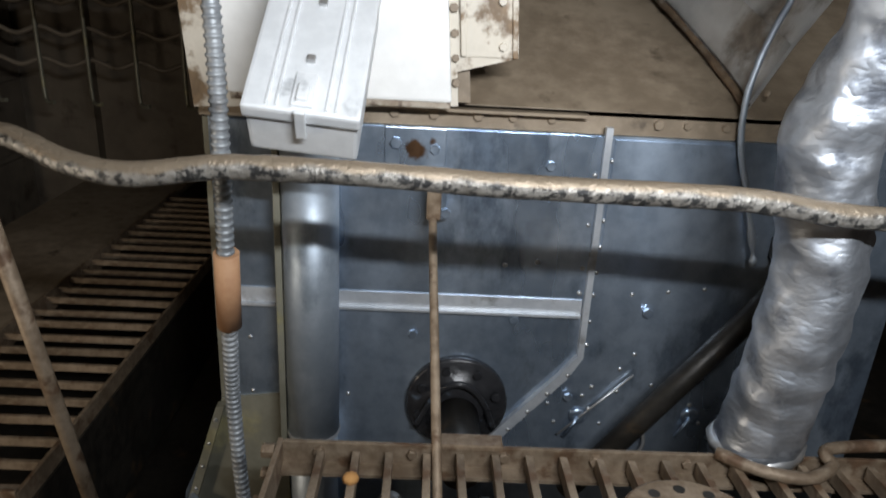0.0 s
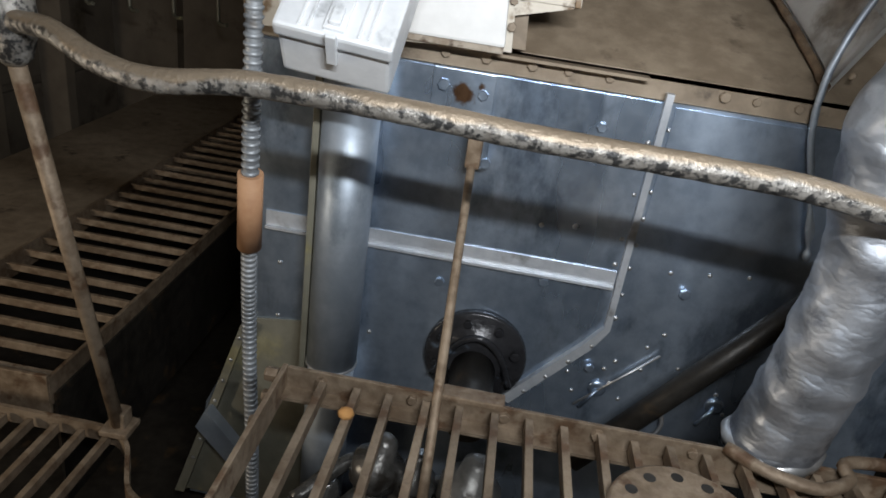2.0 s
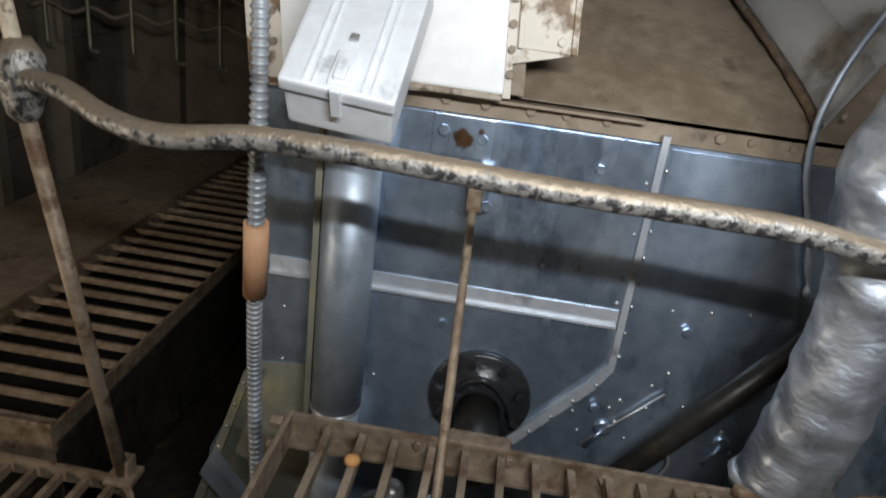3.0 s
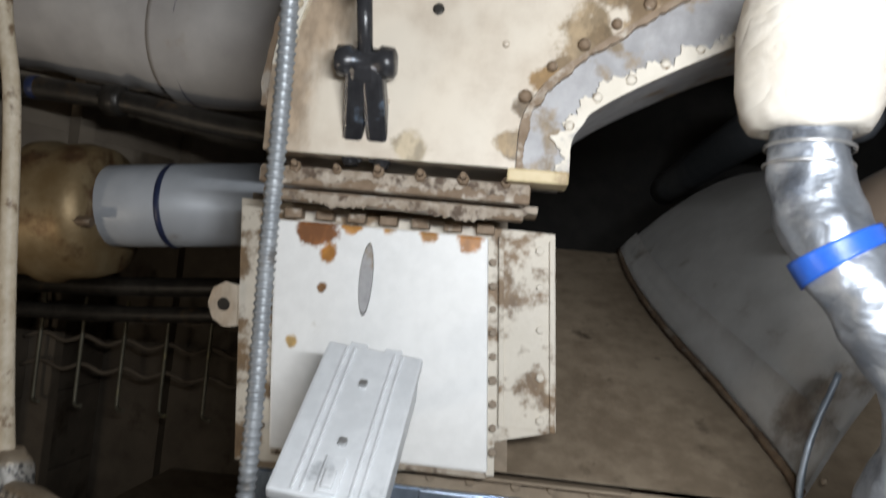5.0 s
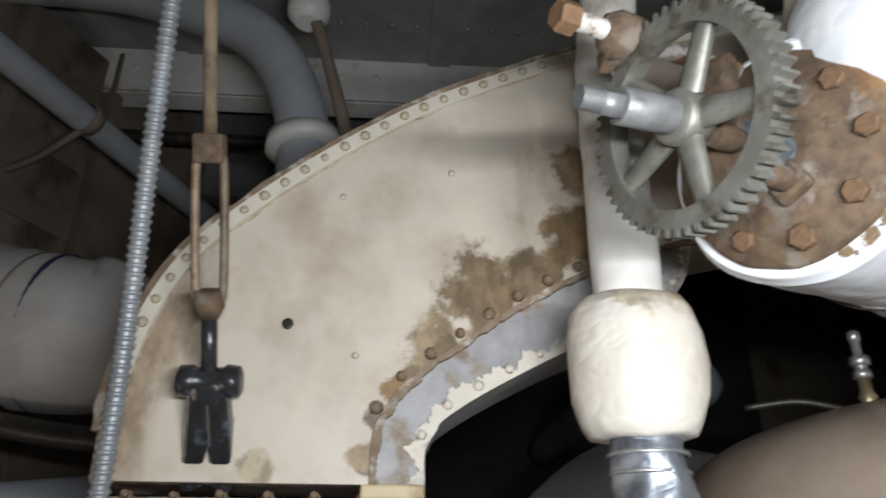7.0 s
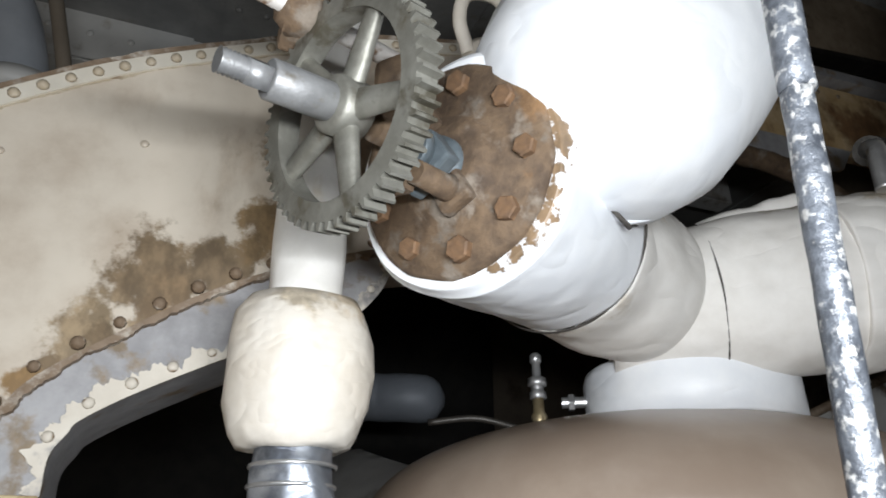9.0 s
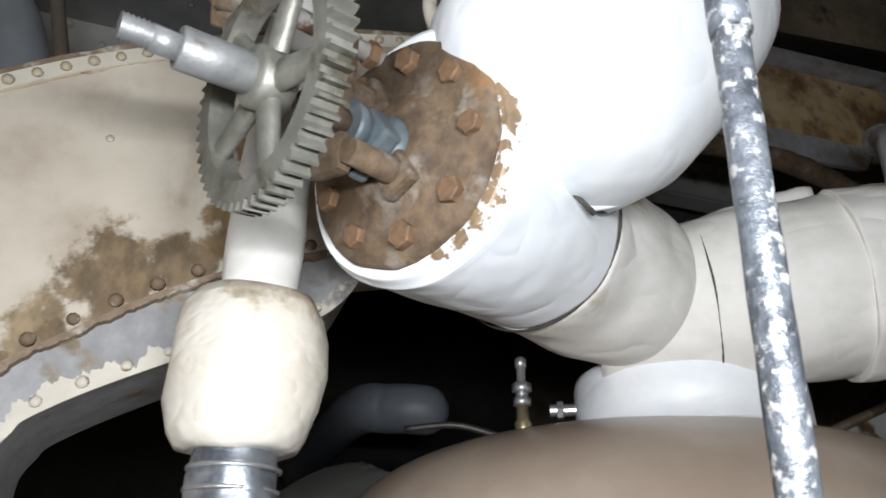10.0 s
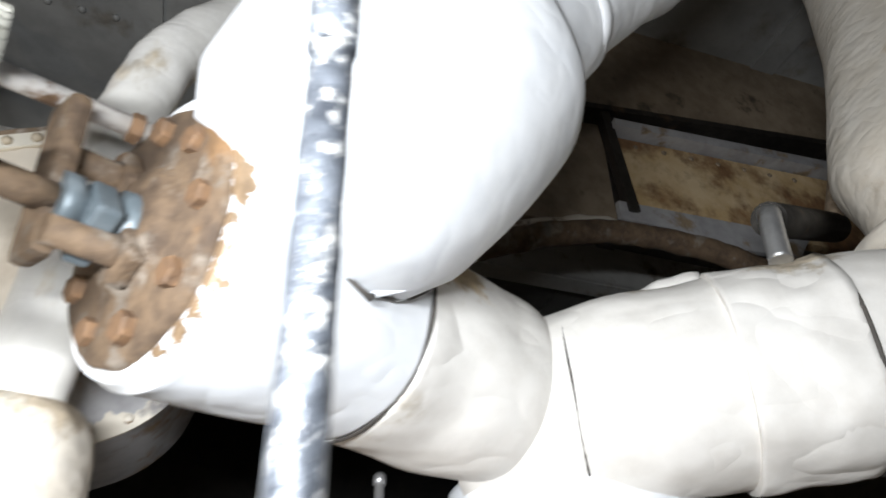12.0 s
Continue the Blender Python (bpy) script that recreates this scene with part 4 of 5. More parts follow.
for s in (-1, 1):
    bm = bmesh.new()
    tube(bm, [A + D * 0.175 + Vector((s * 0.012, 0, 0)), A + D * 0.20 + Vector((s * 0.021, 0, 0)), A + D * 0.38 + Vector((s * 0.021, 0, 0)), A + D * 0.40 + Vector((s * 0.012, 0, 0))], 0.0068, 10, steps=4)
    part("side_bar", bm, RUSTBAR, tie)
bm = bmesh.new()
box(bm, A + D * 0.41, (0.046, 0.03, 0.045), Vector(D).to_track_quat("Z", "Y").to_matrix().to_4x4(), bevel=0.006)
part("upper_socket", bm, RUSTY, tie)
bm = bmesh.new()
tube(bm, [A + D * 0.42, A + D * 1.9], 0.0105, 12, steps=1)
part("upper_rod", bm, RUSTBAR, tie)

# ---- galvanised switch box before the door ----
BOXM = Matrix.Translation((0.021, 1.115, 1.545)) @ Matrix.Rotation(radians(6.8), 4, "Z") @ Matrix.Rotation(radians(-49.8), 4, "X") @ Matrix.Rotation(radians(7.8), 4, "Y")
swbox = thing("switch_box", "pale grey galvanised metal box with a clasped ribbed lid", "box")


def boxpart(name, items, material=GALV_BOX, label="", parent=None):
    bm = bmesh.new()
    for c, s, b in items:
        box(bm, c, s, bevel=b)
    bm.transform(BOXM)
    return part(name, bm, material, parent or swbox, label)


boxpart("body", [((0, 0.058, 0), (0.156, 0.085, 0.282), 0.006)])
lid = boxpart("lid", [((0, 0.012, 0), (0.163, 0.024, 0.293), 0.005)])
for x in (-0.047, -0.034, 0.034, 0.047):
    boxpart("rib", [((x, -0.001, 0.0), (0.004, 0.005, 0.278), 0.0012)], parent=lid)
for x in (-0.03, 0.03):
    boxpart("hinge", [((x, 0.008, 0.150), (0.03, 0.014, 0.010), 0.003)])
boxpart("clasp", [((0, -0.003, -0.108), (0.030, 0.006, 0.060), 0.002), ((0, -0.009, -0.118), (0.016, 0.010, 0.030), 0.003), ((0, 0.020, -0.150), (0.015, 0.055, 0.008), 0.002)], GALV_BOX, parent=lid)
boxpart("screw", [((0.0, -0.003, 0.065), (0.013, 0.008, 0.013), 0.003)], STEEL, parent=lid)
boxpart("screw", [((0.0, -0.003, -0.05), (0.013, 0.008, 0.013), 0.003)], STEEL, parent=lid)
bm = bmesh.new()
tube(bm, [(0.02, 1.20, 1.52), (0.02, 1.41, 1.50)], 0.02, 14, steps=1)
part("mounting_arm", bm, DUSTY, swbox)

# ---- valve spindle with its gear wheel ----
AX = Vector((-0.835, -0.534, -0.13)).normalized()
C = Vector((0.745, 0.778, 2.318))
G = Vector((0.586, 0.688, 2.307))
gear = thing("gear_wheel", "grey cast iron spur gear with five spokes on a threaded shaft", "gear")
gd, gu, gw = frame_along(Vector((-0.91, -0.38, -0.14)))


def gpt(r, a, h):
    return G + gu * (r * math.cos(a)) + gw * (r * math.sin(a)) + gd * h


bm = bmesh.new()
N, RO, RR, RI = 56, 0.1365, 0.1275, 0.106
prof = []
for i in range(N):
    a0 = i * math.tau / N
    w = math.tau / N
    prof += [(RR, a0), (RO, a0 + 0.17 * w), (RO, a0 + 0.40 * w), (RR, a0 + 0.57 * w)]
front = [bm.verts.new(gpt(r, a, 0.014)) for r, a in prof]
back = [bm.verts.new(gpt(r, a, -0.014)) for r, a in prof]
fi = [bm.verts.new(gpt(RI, a, 0.014)) for r, a in prof]
bi = [bm.verts.new(gpt(RI, a, -0.014)) for r, a in prof]
n4 = len(prof)
for i in range(n4):
    j = (i + 1) % n4
    bm.faces.new((front[i], front[j], back[j], back[i]))
    bm.faces.new((front[i], front[j], fi[j], fi[i]))
    bm.faces.new((back[i], back[j], bi[j], bi[i]))
    bm.faces.new((fi[i], fi[j], bi[j], bi[i]))
part("toothed_rim", bm, GEARM, gear)
for i in range(5):
    a = math.radians(18 + 72 * i)
    bm = bmesh.new()
    quad = []
    for r, hw, hh in ((0.030, 0.018, 0.011), (0.109, 0.013, 0.009)):
        e, t = gu * math.cos(a) + gw * math.sin(a), -gu * math.sin(a) + gw * math.cos(a)
        quad.append([bm.verts.new(G + e * r + t * (hw * math.cos(k)) + gd * (hh * math.sin(k))) for k in [q * math.tau / 10 for q in range(10)]])
    for k in range(10):
        f = bm.faces.new((quad[0][k], quad[0][(k + 1) % 10], quad[1][(k + 1) % 10], quad[1][k]))
        f.smooth = True
    part("spoke", bm, GEARM, gear)
bm = bmesh.new()
lathe(bm, G, gd, [(-0.02, 0.028), (-0.018, 0.033), (0.016, 0.033), (0.020, 0.029), (0.021, 0.018)], 28)
part("hub", bm, GEARM, gear)
TIP = Vector((0.457, 0.645, 2.297))
SD = (TIP - G).normalized()
bm = bmesh.new()
lathe(bm, G, SD, [(0.0, 0.0215), (0.088, 0.0215), (0.090, 0.0195)], 26)
sleeve = part("sleeve", bm, SHAFT, gear)
bm = bmesh.new()
lathe(bm, G + SD * 0.088, SD, [(0, 0.0175), (0.026, 0.0175), (0.0265, 0.013)], 4)
part("square_shank", bm, SHAFT, sleeve)
bm = bmesh.new()
L = (TIP - G).length
lathe(bm, G + SD * 0.112, SD, [q for i in range(7) for q in ((i * 0.0045, 0.0115), (i * 0.0045 + 0.0022, 0.0135))], 18)
part("thread", bm, SHAFT, sleeve)

valve = thing("valve_cover", "rusted round valve cover with nuts and a yoke", "valve")
bm = bmesh.new()
lathe(bm, C, AX, [(-0.03, 0.143), (-0.004, 0.143), (0.004, 0.137), (0.006, 0.072), (0.016, 0.064), (0.020, 0.045)], 64, 0.004, 34)
part("cover_plate", bm, RUSTY, valve)
vd, vu, vw = frame_along(AX)
ring = []
for p in ((0.796, 0.697, 2.308), (0.756, 0.787, 2.215)):
    q = Vector(p) - C
    ring.append(math.atan2(q.dot(vw), q.dot(vu)))
studs("nut", bolt_mesh("nut_rust", 0.0155, 0.014, RUSTNUT), valve, [C + AX * 0.002 + vu * (0.112 * math.cos(a)) + vw * (0.112 * math.sin(a)) for a in [ring[0] + i * math.tau / 9 for i in range(9)]], AX)
for foot, ln in ((Vector((0.749, 0.765, 2.277)), 0.082), (Vector((0.722, 0.790, 2.385)), 0.085)):
    bm = bmesh.new()
    box(bm, foot + AX * 0.012, (0.046, 0.052, 0.022), toward((0, 0, 0), AX) @ Matrix.Rotation(0.4, 4, "Z"), bevel=0.007)
    lathe(bm, foot + AX * 0.018, AX, [(0, 0.020), (0.012, 0.0155), (ln - 0.012, 0.0145)], 16, 0.0015, 60)
    part("yoke_pillar", bm, RUSTY, valve)
bm = bmesh.new()
box(bm, (0, 0, 0), (0.056, 0.178, 0.024), bevel=0.011)
turn = Matrix((Vector((0, -0.14, 0.98)).cross(AX).normalized(), AX.cross(Vector((0, -0.14, 0.98)).cross(AX)).normalized(), AX)).transposed().to_4x4()
bm.transform(Matrix.Translation((0.659, 0.741, 2.338)) @ turn)
part("yoke_bridge", bm, RUSTY, valve, "rounded rusty bridge plate")
bm = bmesh.new()
lathe(bm, C, AX, [(0.0, 0.036), (0.03, 0.034), (0.034, 0.026), (0.07, 0.024), (0.074, 0.03), (0.09, 0.03)], 24, 0.001, 40)
box(bm, C + AX * 0.052 + vw * 0.012, (0.070, 0.050, 0.026), toward((0, 0, 0), AX) @ Matrix.Rotation(0.5, 4, "Z"), bevel=0.005)
part("gland", bm, SLATE, valve, "slate grey gland and clamp")
S0, S1 = Vector((0.722, 0.787, 2.458)), Vector((0.468, 0.684, 2.441))
bm = bmesh.new()
cyl(bm, S0, S1, 0.0125, seg=14)
stay = part("stay_bolt", bm, CRUSTWHITE, valve, "white-crusted stay bolt")
bm = bmesh.new()
hexnut(bm, S1, S1 - S0, 0.0205, 0.026)
part("bolt_head", bm, RUSTNUT, stay)
bm = bmesh.new()
lathe(bm, S0.lerp(S1, 0.62), S1 - S0, [(0, 0.014), (0.004, 0.027), (0.040, 0.030), (0.056, 0.022), (0.060, 0.014)], 14, 0.006, 45)
box(bm, S0.lerp(S1, 0.72) + Vector((0, 0.02, -0.012)), (0.05, 0.05, 0.03), bevel=0.008)
part("rusty_collar", bm, RUSTY, stay)
bm = bmesh.new()
hexnut(bm, S0 + (S1 - S0).normalized() * 0.012, S1 - S0, 0.018, 0.014)
part("nut", bm, RUSTNUT, stay)
bm = bmesh.new()
lathe(bm, C + AX * 0.085, AX, [(0, 0.016), (0.062, 0.016)], 16)
part("spindle", bm, RUSTY, valve)

# ---- white lagged valve body and pipes behind ----
BD = Vector((0.835, 0.54, 0.048)).normalized()
body = thing("lagged_valve_body", "white painted lagged valve body with a cloth elbow", "pipe")
bm = bmesh.new()
tube(bm, [C - AX * 0.006, C - AX * 0.05, C + BD * 0.14 + AX * 0.004, C + BD * 0.21, C + BD * 0.295], lambda q: 0.150 + 0.011 * min(1, q * 9) - 0.020 * max(0, q - 0.25), 72, wobble=0.008, wscale=9, steps=10)
part("white_lagging", bm, LAGBARREL, body)
bm = bmesh.new()
lathe(bm, C, BD, [(0.291, 0.1465), (0.2940, 0.1495), (0.297, 0.1465)], 56, close=False)
part("seam", bm, SEAM_AND_SHADE, body)
bm = bmesh.new()
Q = C + BD * 0.293
tube(bm, [Q, Q + BD * 0.11, Q + BD * 0.215 + Vector((0.01, -0.01, -0.005)), Q + BD * 0.29 + Vector((0.03, -0.03, -0.01)), Q + BD * 0.33 + Vector((0.04, -0.04, -0.01))], lambda s: 0.146 * math.sqrt(max(0.02, 1 - max(0, (s - 0.55) / 0.46) ** 2.2)), 48, wobble=0.008, wscale=9)
part("cloth_elbow", bm, LAGCLOTH, body)

side = thing("lagged_side_pipe", "off-white cloth-lagged pipe with wrinkled seams", "pipe")
bm = bmesh.new()
tube(bm, [(1.22, 1.14, 2.31), (1.36, 1.05, 2.315), (1.52, 0.95, 2.33), (1.72, 0.83, 2.345), (1.9, 0.75, 2.36)], lambda s: 0.122 + 0.034 * min(1, s * 3), 48, wobble=0.012, wscale=8)
part("lagging", bm, LAGCLOTH, side)
for p, d, r in (((1.372, 1.042, 2.316), (0.84, -0.53, 0.05), 0.147), ((1.70, 0.842, 2.343), (0.84, -0.53, 0.07), 0.158)):
    bm = bmesh.new()
    lathe(bm, p, d, [(0, r), (0.003, r + 0.004), (0.006, r)], 44, 0.006, 12, close=False)
    part("cloth_seam", bm, SEAM_AND_SHADE, side)
bm = bmesh.new()
tube(bm, [(1.56, 0.925, 2.333), (1.61, 0.895, 2.337), (1.70, 0.842, 2.345)], 0.160, 44, wobble=0.014, wscale=14)
part("overlap_wrap", bm, LAGCLOTH, side)
bm = bmesh.new()
tube(bm, [(1.40, 1.13, 2.46), (1.44, 1.05, 2.495), (1.50, 0.985, 2.505), (1.57, 0.93, 2.51)], lambda s: 0.018 + 0.004 * math.sin(9 * s), 14, wobble=0.006, wscale=25)
part("loose_fold", bm, LAGCLOTH, side)
upright = thing("lagged_upright", "cream lagged vertical pipe with overlapping cloth folds", "pipe")
bm = bmesh.new()
tube(bm, [(2.03, 0.76, 1.95), (2.01, 0.75, 2.15), (1.97, 0.74, 2.38), (1.955, 0.72, 2.60), (1.985, 0.70, 2.85), (2.16, 0.70, 3.78)], lambda s: 0.165 + 0.02 * math.sin(20 * s), 44, wobble=0.015, wscale=7)
part("lagging", bm, LAGCREAM, upright)
for z, x, y in ((2.30, 1.985, 0.743), (2.52, 1.957, 0.726)):
    bm = bmesh.new()
    lathe(bm, (x, y, z), (-0.12, -0.05, 1), [(0, 0.172), (0.006, 0.192), (0.03, 0.194), (0.05, 0.176)], 44, 0.012, 9, close=False)
    part("cloth_fold", bm, LAGCREAM, upright)

bonnet = thing("lagged_bonnet", "bright white painted lagged bonnet with a rising pipe", "pipe")
MC = Vector((0.983, 0.70, 2.485))
UP = Vector((0.62, -0.12, 0.78)).normalized()
bm = bmesh.new()
BONNET = [(-0.205, 0.02), (-0.20, 0.075), (-0.18, 0.125), (-0.14, 0.165), (-0.08, 0.186), (0.0, 0.190), (0.05, 0.189), (0.10, 0.184), (0.125, 0.180), (0.140, 0.172), (0.146, 0.158), (0.147, 0.110)]
lathe(bm, MC, UP, BONNET, 56, 0.004, 9)
part("lower_lagging", bm, LAGWHITE, bonnet)
bm = bmesh.new()
tube(bm, [MC + UP * 0.145 + Vector((-0.015, 0, 0)), MC + UP * 0.26, MC + UP * 0.42, MC + UP * 0.62 + Vector((0.02, 0, 0)), MC + UP * 1.1 + Vector((0.05, 0, 0))], lambda s: 0.128 - 0.018 * min(1, 3 * s), 44, wobble=0.009, wscale=9)
part("rising_pipe", bm, LAGWHITE, bonnet)
bm = bmesh.new()
lathe(bm, MC + UP * 0.285, UP, [(0, 0.112), (0.003, 0.1165), (0.022, 0.1165), (0.026, 0.112)], 44, 0.006, 14, close=False)
part("lap_band", bm, LAGWHITE, bonnet)
# dark ring for the shade at the foot of the rising pipe
bm = bmesh.new()
lathe(bm, MC + UP * 0.1485 + Vector((-0.010, 0, 0)), UP, [(0, 0.124), (0.003, 0.1275), (0.006, 0.124)], 44, 0.003, 20, close=False)
part("neck_crease", bm, SEAM_AND_SHADE, bonnet)
bm = bmesh.new()
# a dark tube for the shade in the crease where the bonnet's lagging meets the barrel
ud, uu, uw = frame_along(UP)
line = []
for k in range(90):
    a = math.tau * k / 90
    for i in range(100):
        h = -0.20 + 0.003 * i
        j = max(q for q in range(len(BONNET) - 1) if BONNET[q][0] <= h)
        f = (h - BONNET[j][0]) / (BONNET[j + 1][0] - BONNET[j][0])
        q = MC + UP * h + (uu * math.cos(a) + uw * math.sin(a)) * (BONNET[j][1] + f * (BONNET[j + 1][1] - BONNET[j][1]) + 0.001)
        w = q - C
        s = w.dot(BD)
        if (w - BD * s).length > 0.1605:
            if i > 3 and q.y < 0.80 and 0.05 < s < 0.36:
                line.append(q)
            break
line.sort(key=lambda q: (q - C).dot(BD))
tube(bm, line[::2], 0.0032, 8, steps=2, wobble=0.002, wscale=60)
part("base_crease", bm, SEAM_AND_SHADE, bonnet)
# gathered folds of the cloth above the crease


def on_bonnet(h, a, out):
    j = max(q for q in range(len(BONNET) - 1) if BONNET[q][0] <= h)
    f = (h - BONNET[j][0]) / (BONNET[j + 1][0] - BONNET[j][0])
    return MC + UP * h + (uu * math.cos(a) + uw * math.sin(a)) * (BONNET[j][1] + f * (BONNET[j + 1][1] - BONNET[j][1]) + out)


for k, q in enumerate(line[4:-3:4]):
    w = q - MC
    h0, a0 = w.dot(UP), math.atan2(w.dot(uw), w.dot(uu))
    ln = 0.030 + 0.022 * ((k * 7) % 5) / 4
    bm = bmesh.new()
    tube(bm, [on_bonnet(min(h0 + ln * e, 0.13), a0 + 0.10 * e * (1 if k % 3 else -1), -0.001 - 0.004 * e) for e in (0.0, 0.35, 0.7, 1.0)], lambda e: 0.0065 * (1 - 0.75 * e), 10)
    part("cloth_fold", bm, LAGWHITE, bonnet)

# collar on the tank top with its small fittings
collar = thing("pipe_collar", "white painted lagged collar on the tank top", "collar")
bm = bmesh.new()
lathe(bm, (1.415, 1.165, 2.10), (0, 0.02, 1), [(0, 0.17), (0.0, 0.200), (0.05, 0.204), (0.10, 0.204), (0.115, 0.20), (0.12, 0.18)], 56, 0.004, 9)
part("lagging", bm, LAGWHITE, collar)
bm = bmesh.new()
cyl(bm, (1.188, 1.275, 2.162), (1.245, 1.245, 2.162), 0.011, seg=14)
hexnut(bm, (1.200, 1.269, 2.162), (0.88, -0.47, 0), 0.017, 0.012)
part("drain_plug", bm, STEEL, collar)

cock = thing("grease_fitting", "small brass pipe fitting standing on the tank", "fitting")
bm = bmesh.new()
F = Vector((1.112, 1.235, 2.11))
lathe(bm, F, (0, 0, 1), [(-0.03, 0.012), (0, 0.012), (0.012, 0.016), (0.02, 0.011), (0.045, 0.011)], 14)
part("elbow", bm, mat("dull_brass", (0.30, 0.24, 0.14), (0.40, 0.33, 0.22), (0.2, 0.12, 0.06), 0.2, 60, 20, 0.4, 0.7, 0.2), cock)
bm = bmesh.new()
lathe(bm, F + Vector((0, 0, 0.045)), (0, 0, 1), [(0, 0.016), (0.014, 0.016), (0.015, 0.012), (0.024, 0.012), (0.025, 0.018), (0.04, 0.018)], 6)
part("hex_body", bm, STEEL, cock)
bm = bmesh.new()
lathe(bm, F + Vector((0, 0, 0.085)), (0, 0, 1), [(0, 0.008), (0.03, 0.008), (0.031, 0.011), (0.045, 0.011), (0.05, 0.006)], 14)
part("nipple", bm, STEEL, cock)
bm = bmesh.new()
tube(bm, [F + Vector((0, 0, -0.01)), F + Vector((-0.04, 0.0, -0.012)), F + Vector((-0.12, 0.02, 0.005)), F + Vector((-0.2, 0.06, 0.0))], 0.006, 10)
part("feed_tube", bm, DARKIRON, cock)

# ---- the big tank and its skirt ----
tank = thing("condenser_tank", "large brown painted domed tank", "tank")
bm = bmesh.new()
bmesh.ops.create_uvsphere(bm, u_segments=64, v_segments=40, radius=1.0)
bmesh.ops.delete(bm, geom=[v for v in bm.verts if v.co.z < -0.05], context="VERTS")
for v in bm.verts:
    rr = min(1.0, math.hypot(v.co.x, v.co.y))
    v.co = Vector((1.43 + v.co.x * 0.60, 1.36 + v.co.y * 0.58, 1.92 + (0.224 * (1 - rr ** 2.3) ** 0.435 if v.co.z > 0 else 0.245 * v.co.z)))
for f in bm.faces:
    f.smooth = True
bmesh.ops.solidify(bm, geom=list(bm.faces), thickness=0.012)
part("shell", bm, TANKM, tank)
# grey side sheet of the tank, running down to a rusty edge on the sloping plate
EDGE = [Vector((0.85, 1.50, 1.415)), Vector((0.82, 1.64, 1.49)), Vector((0.755, 1.84, 1.60)), Vector((0.69, 2.08, 1.71)), Vector((0.65, 2.35, 1.83)), Vector((0.64, 2.60, 1.945))]
edge = smooth_path(EDGE, 6)
bm = bmesh.new()
rows = []
for k in range(9):
    h = k / 8
    rows.append([bm.verts.new((e.x + 0.46 * h, e.y - 0.16 * h, e.z + (1.99 + 0.26 * max(0, e.y - 1.6) - e.z) * math.sin(0.5 * math.pi * h) ** 0.9)) for e in edge])
for a, b in zip(rows, rows[1:]):
    for k in range(len(a) - 1):
        bm.faces.new((a[k], a[k + 1], b[k + 1], b[k])).smooth = True
bmesh.ops.solidify(bm, geom=list(bm.faces), thickness=0.008)
part("side_sheet", bm, SHEETGREY, tank)
bm = bmesh.new()
band = [[bm.verts.new((e.x + 0.46 * h - 0.007, e.y - 0.16 * h - 0.004, e.z + (1.99 + 0.26 * max(0, e.y - 1.6) - e.z) * math.sin(0.5 * math.pi * h) ** 0.9 + 0.006)) for e in edge] for h in (0.01, 0.06, 0.12)]
for a, b in zip(band, band[1:]):
    for k in range(len(a) - 1):
        bm.faces.new((a[k], a[k + 1], b[k + 1], b[k])).smooth = True
bmesh.ops.solidify(bm, geom=list(bm.faces), thickness=0.004)
part("edge_band", bm, SHEETGREY, tank)
bm = bmesh.new()
tube(bm, shift(edge, (-0.006, 0, 0.006)), 0.009, 10, wobble=0.004, wscale=40, steps=1)
part("rusty_edge", bm, RUSTY, tank)
studs("rivet", RIVET_BROWN, tank, [e + Vector((0.03, -0.008, 0.035)) for e in edge[::2]], (-0.8, -0.3, 0.4))
# thin strap before the skirt
bm = bmesh.new()
tube(bm, [(0.905, 1.448, 1.09), (0.893, 1.445, 1.14), (0.852, 1.44, 1.26), (0.820, 1.44, 1.36), (0.815, 1.44, 1.46), (0.835, 1.445, 1.55), (0.885, 1.47, 1.66)], lambda q: 0.0065 + 0.0025 * math.sin(40 * q) * (q < 0.3), 10, wobble=0.002, wscale=60)
tagged(part("strap", bm, GALV_PIPE), "thin dull metal strap before the tank skirt", "strap")

# ---- worn vertical rod close by ----
vrod = thing("worn_rod", "chipped black and white painted vertical rod", "rod")
bm = bmesh.new()
tube(bm, [(0.940, 0.560, 0.92), (0.895, 0.435, 1.87), (0.879, 0.391, 2.205)], 0.0125, 18, wobble=0.001, wscale=90, steps=14)
part("lower_length", bm, PEELROD, vrod)
bm = bmesh.new()
tube(bm, [(0.8795, 0.392, 2.195), (0.870, 0.366, 2.40), (0.848, 0.300, 3.0), (0.840, 0.290, 3.78)], 0.0145, 18, wobble=0.001, wscale=90)
part("upper_length", bm, PEELROD, vrod)
bm = bmesh.new()
box(bm, (0.940, 0.56, 0.905), (0.06, 0.06, 0.014), bevel=0.003)
part("foot", bm, RUSTBAR, vrod)

# cream hooked lug above the valve
lug = thing("lifting_hook", "cream painted lifting hook on a short neck over the valve", "hook", place=(-0.020, -0.030, -0.030))
bm = bmesh.new()
lathe(bm, (0.862, 0.905, 2.42), (0, 0, 1), [(0, 0.03), (0.19, 0.026), (0.22, 0.03), (0.24, 0.022)], 18, 0.002, 30)
part("neck", bm, LAGCREAM, lug)
bm = bmesh.new()
tube(bm, [(0.835, 0.90, 2.63), (0.815, 0.89, 2.69), (0.83, 0.885, 2.745), (0.885, 0.885, 2.755), (0.905, 0.89, 2.71), (0.89, 0.90, 2.64)], 0.012, 12)
part("bow", bm, LAGCREAM, lug)
# A pale pipe whose colour is darkened for the dim space it stands in.
far_pipe = thing("background_pipe", "blue-grey pipe behind the tank, its pale colour dimmed for the dark", "pipe")
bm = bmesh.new()
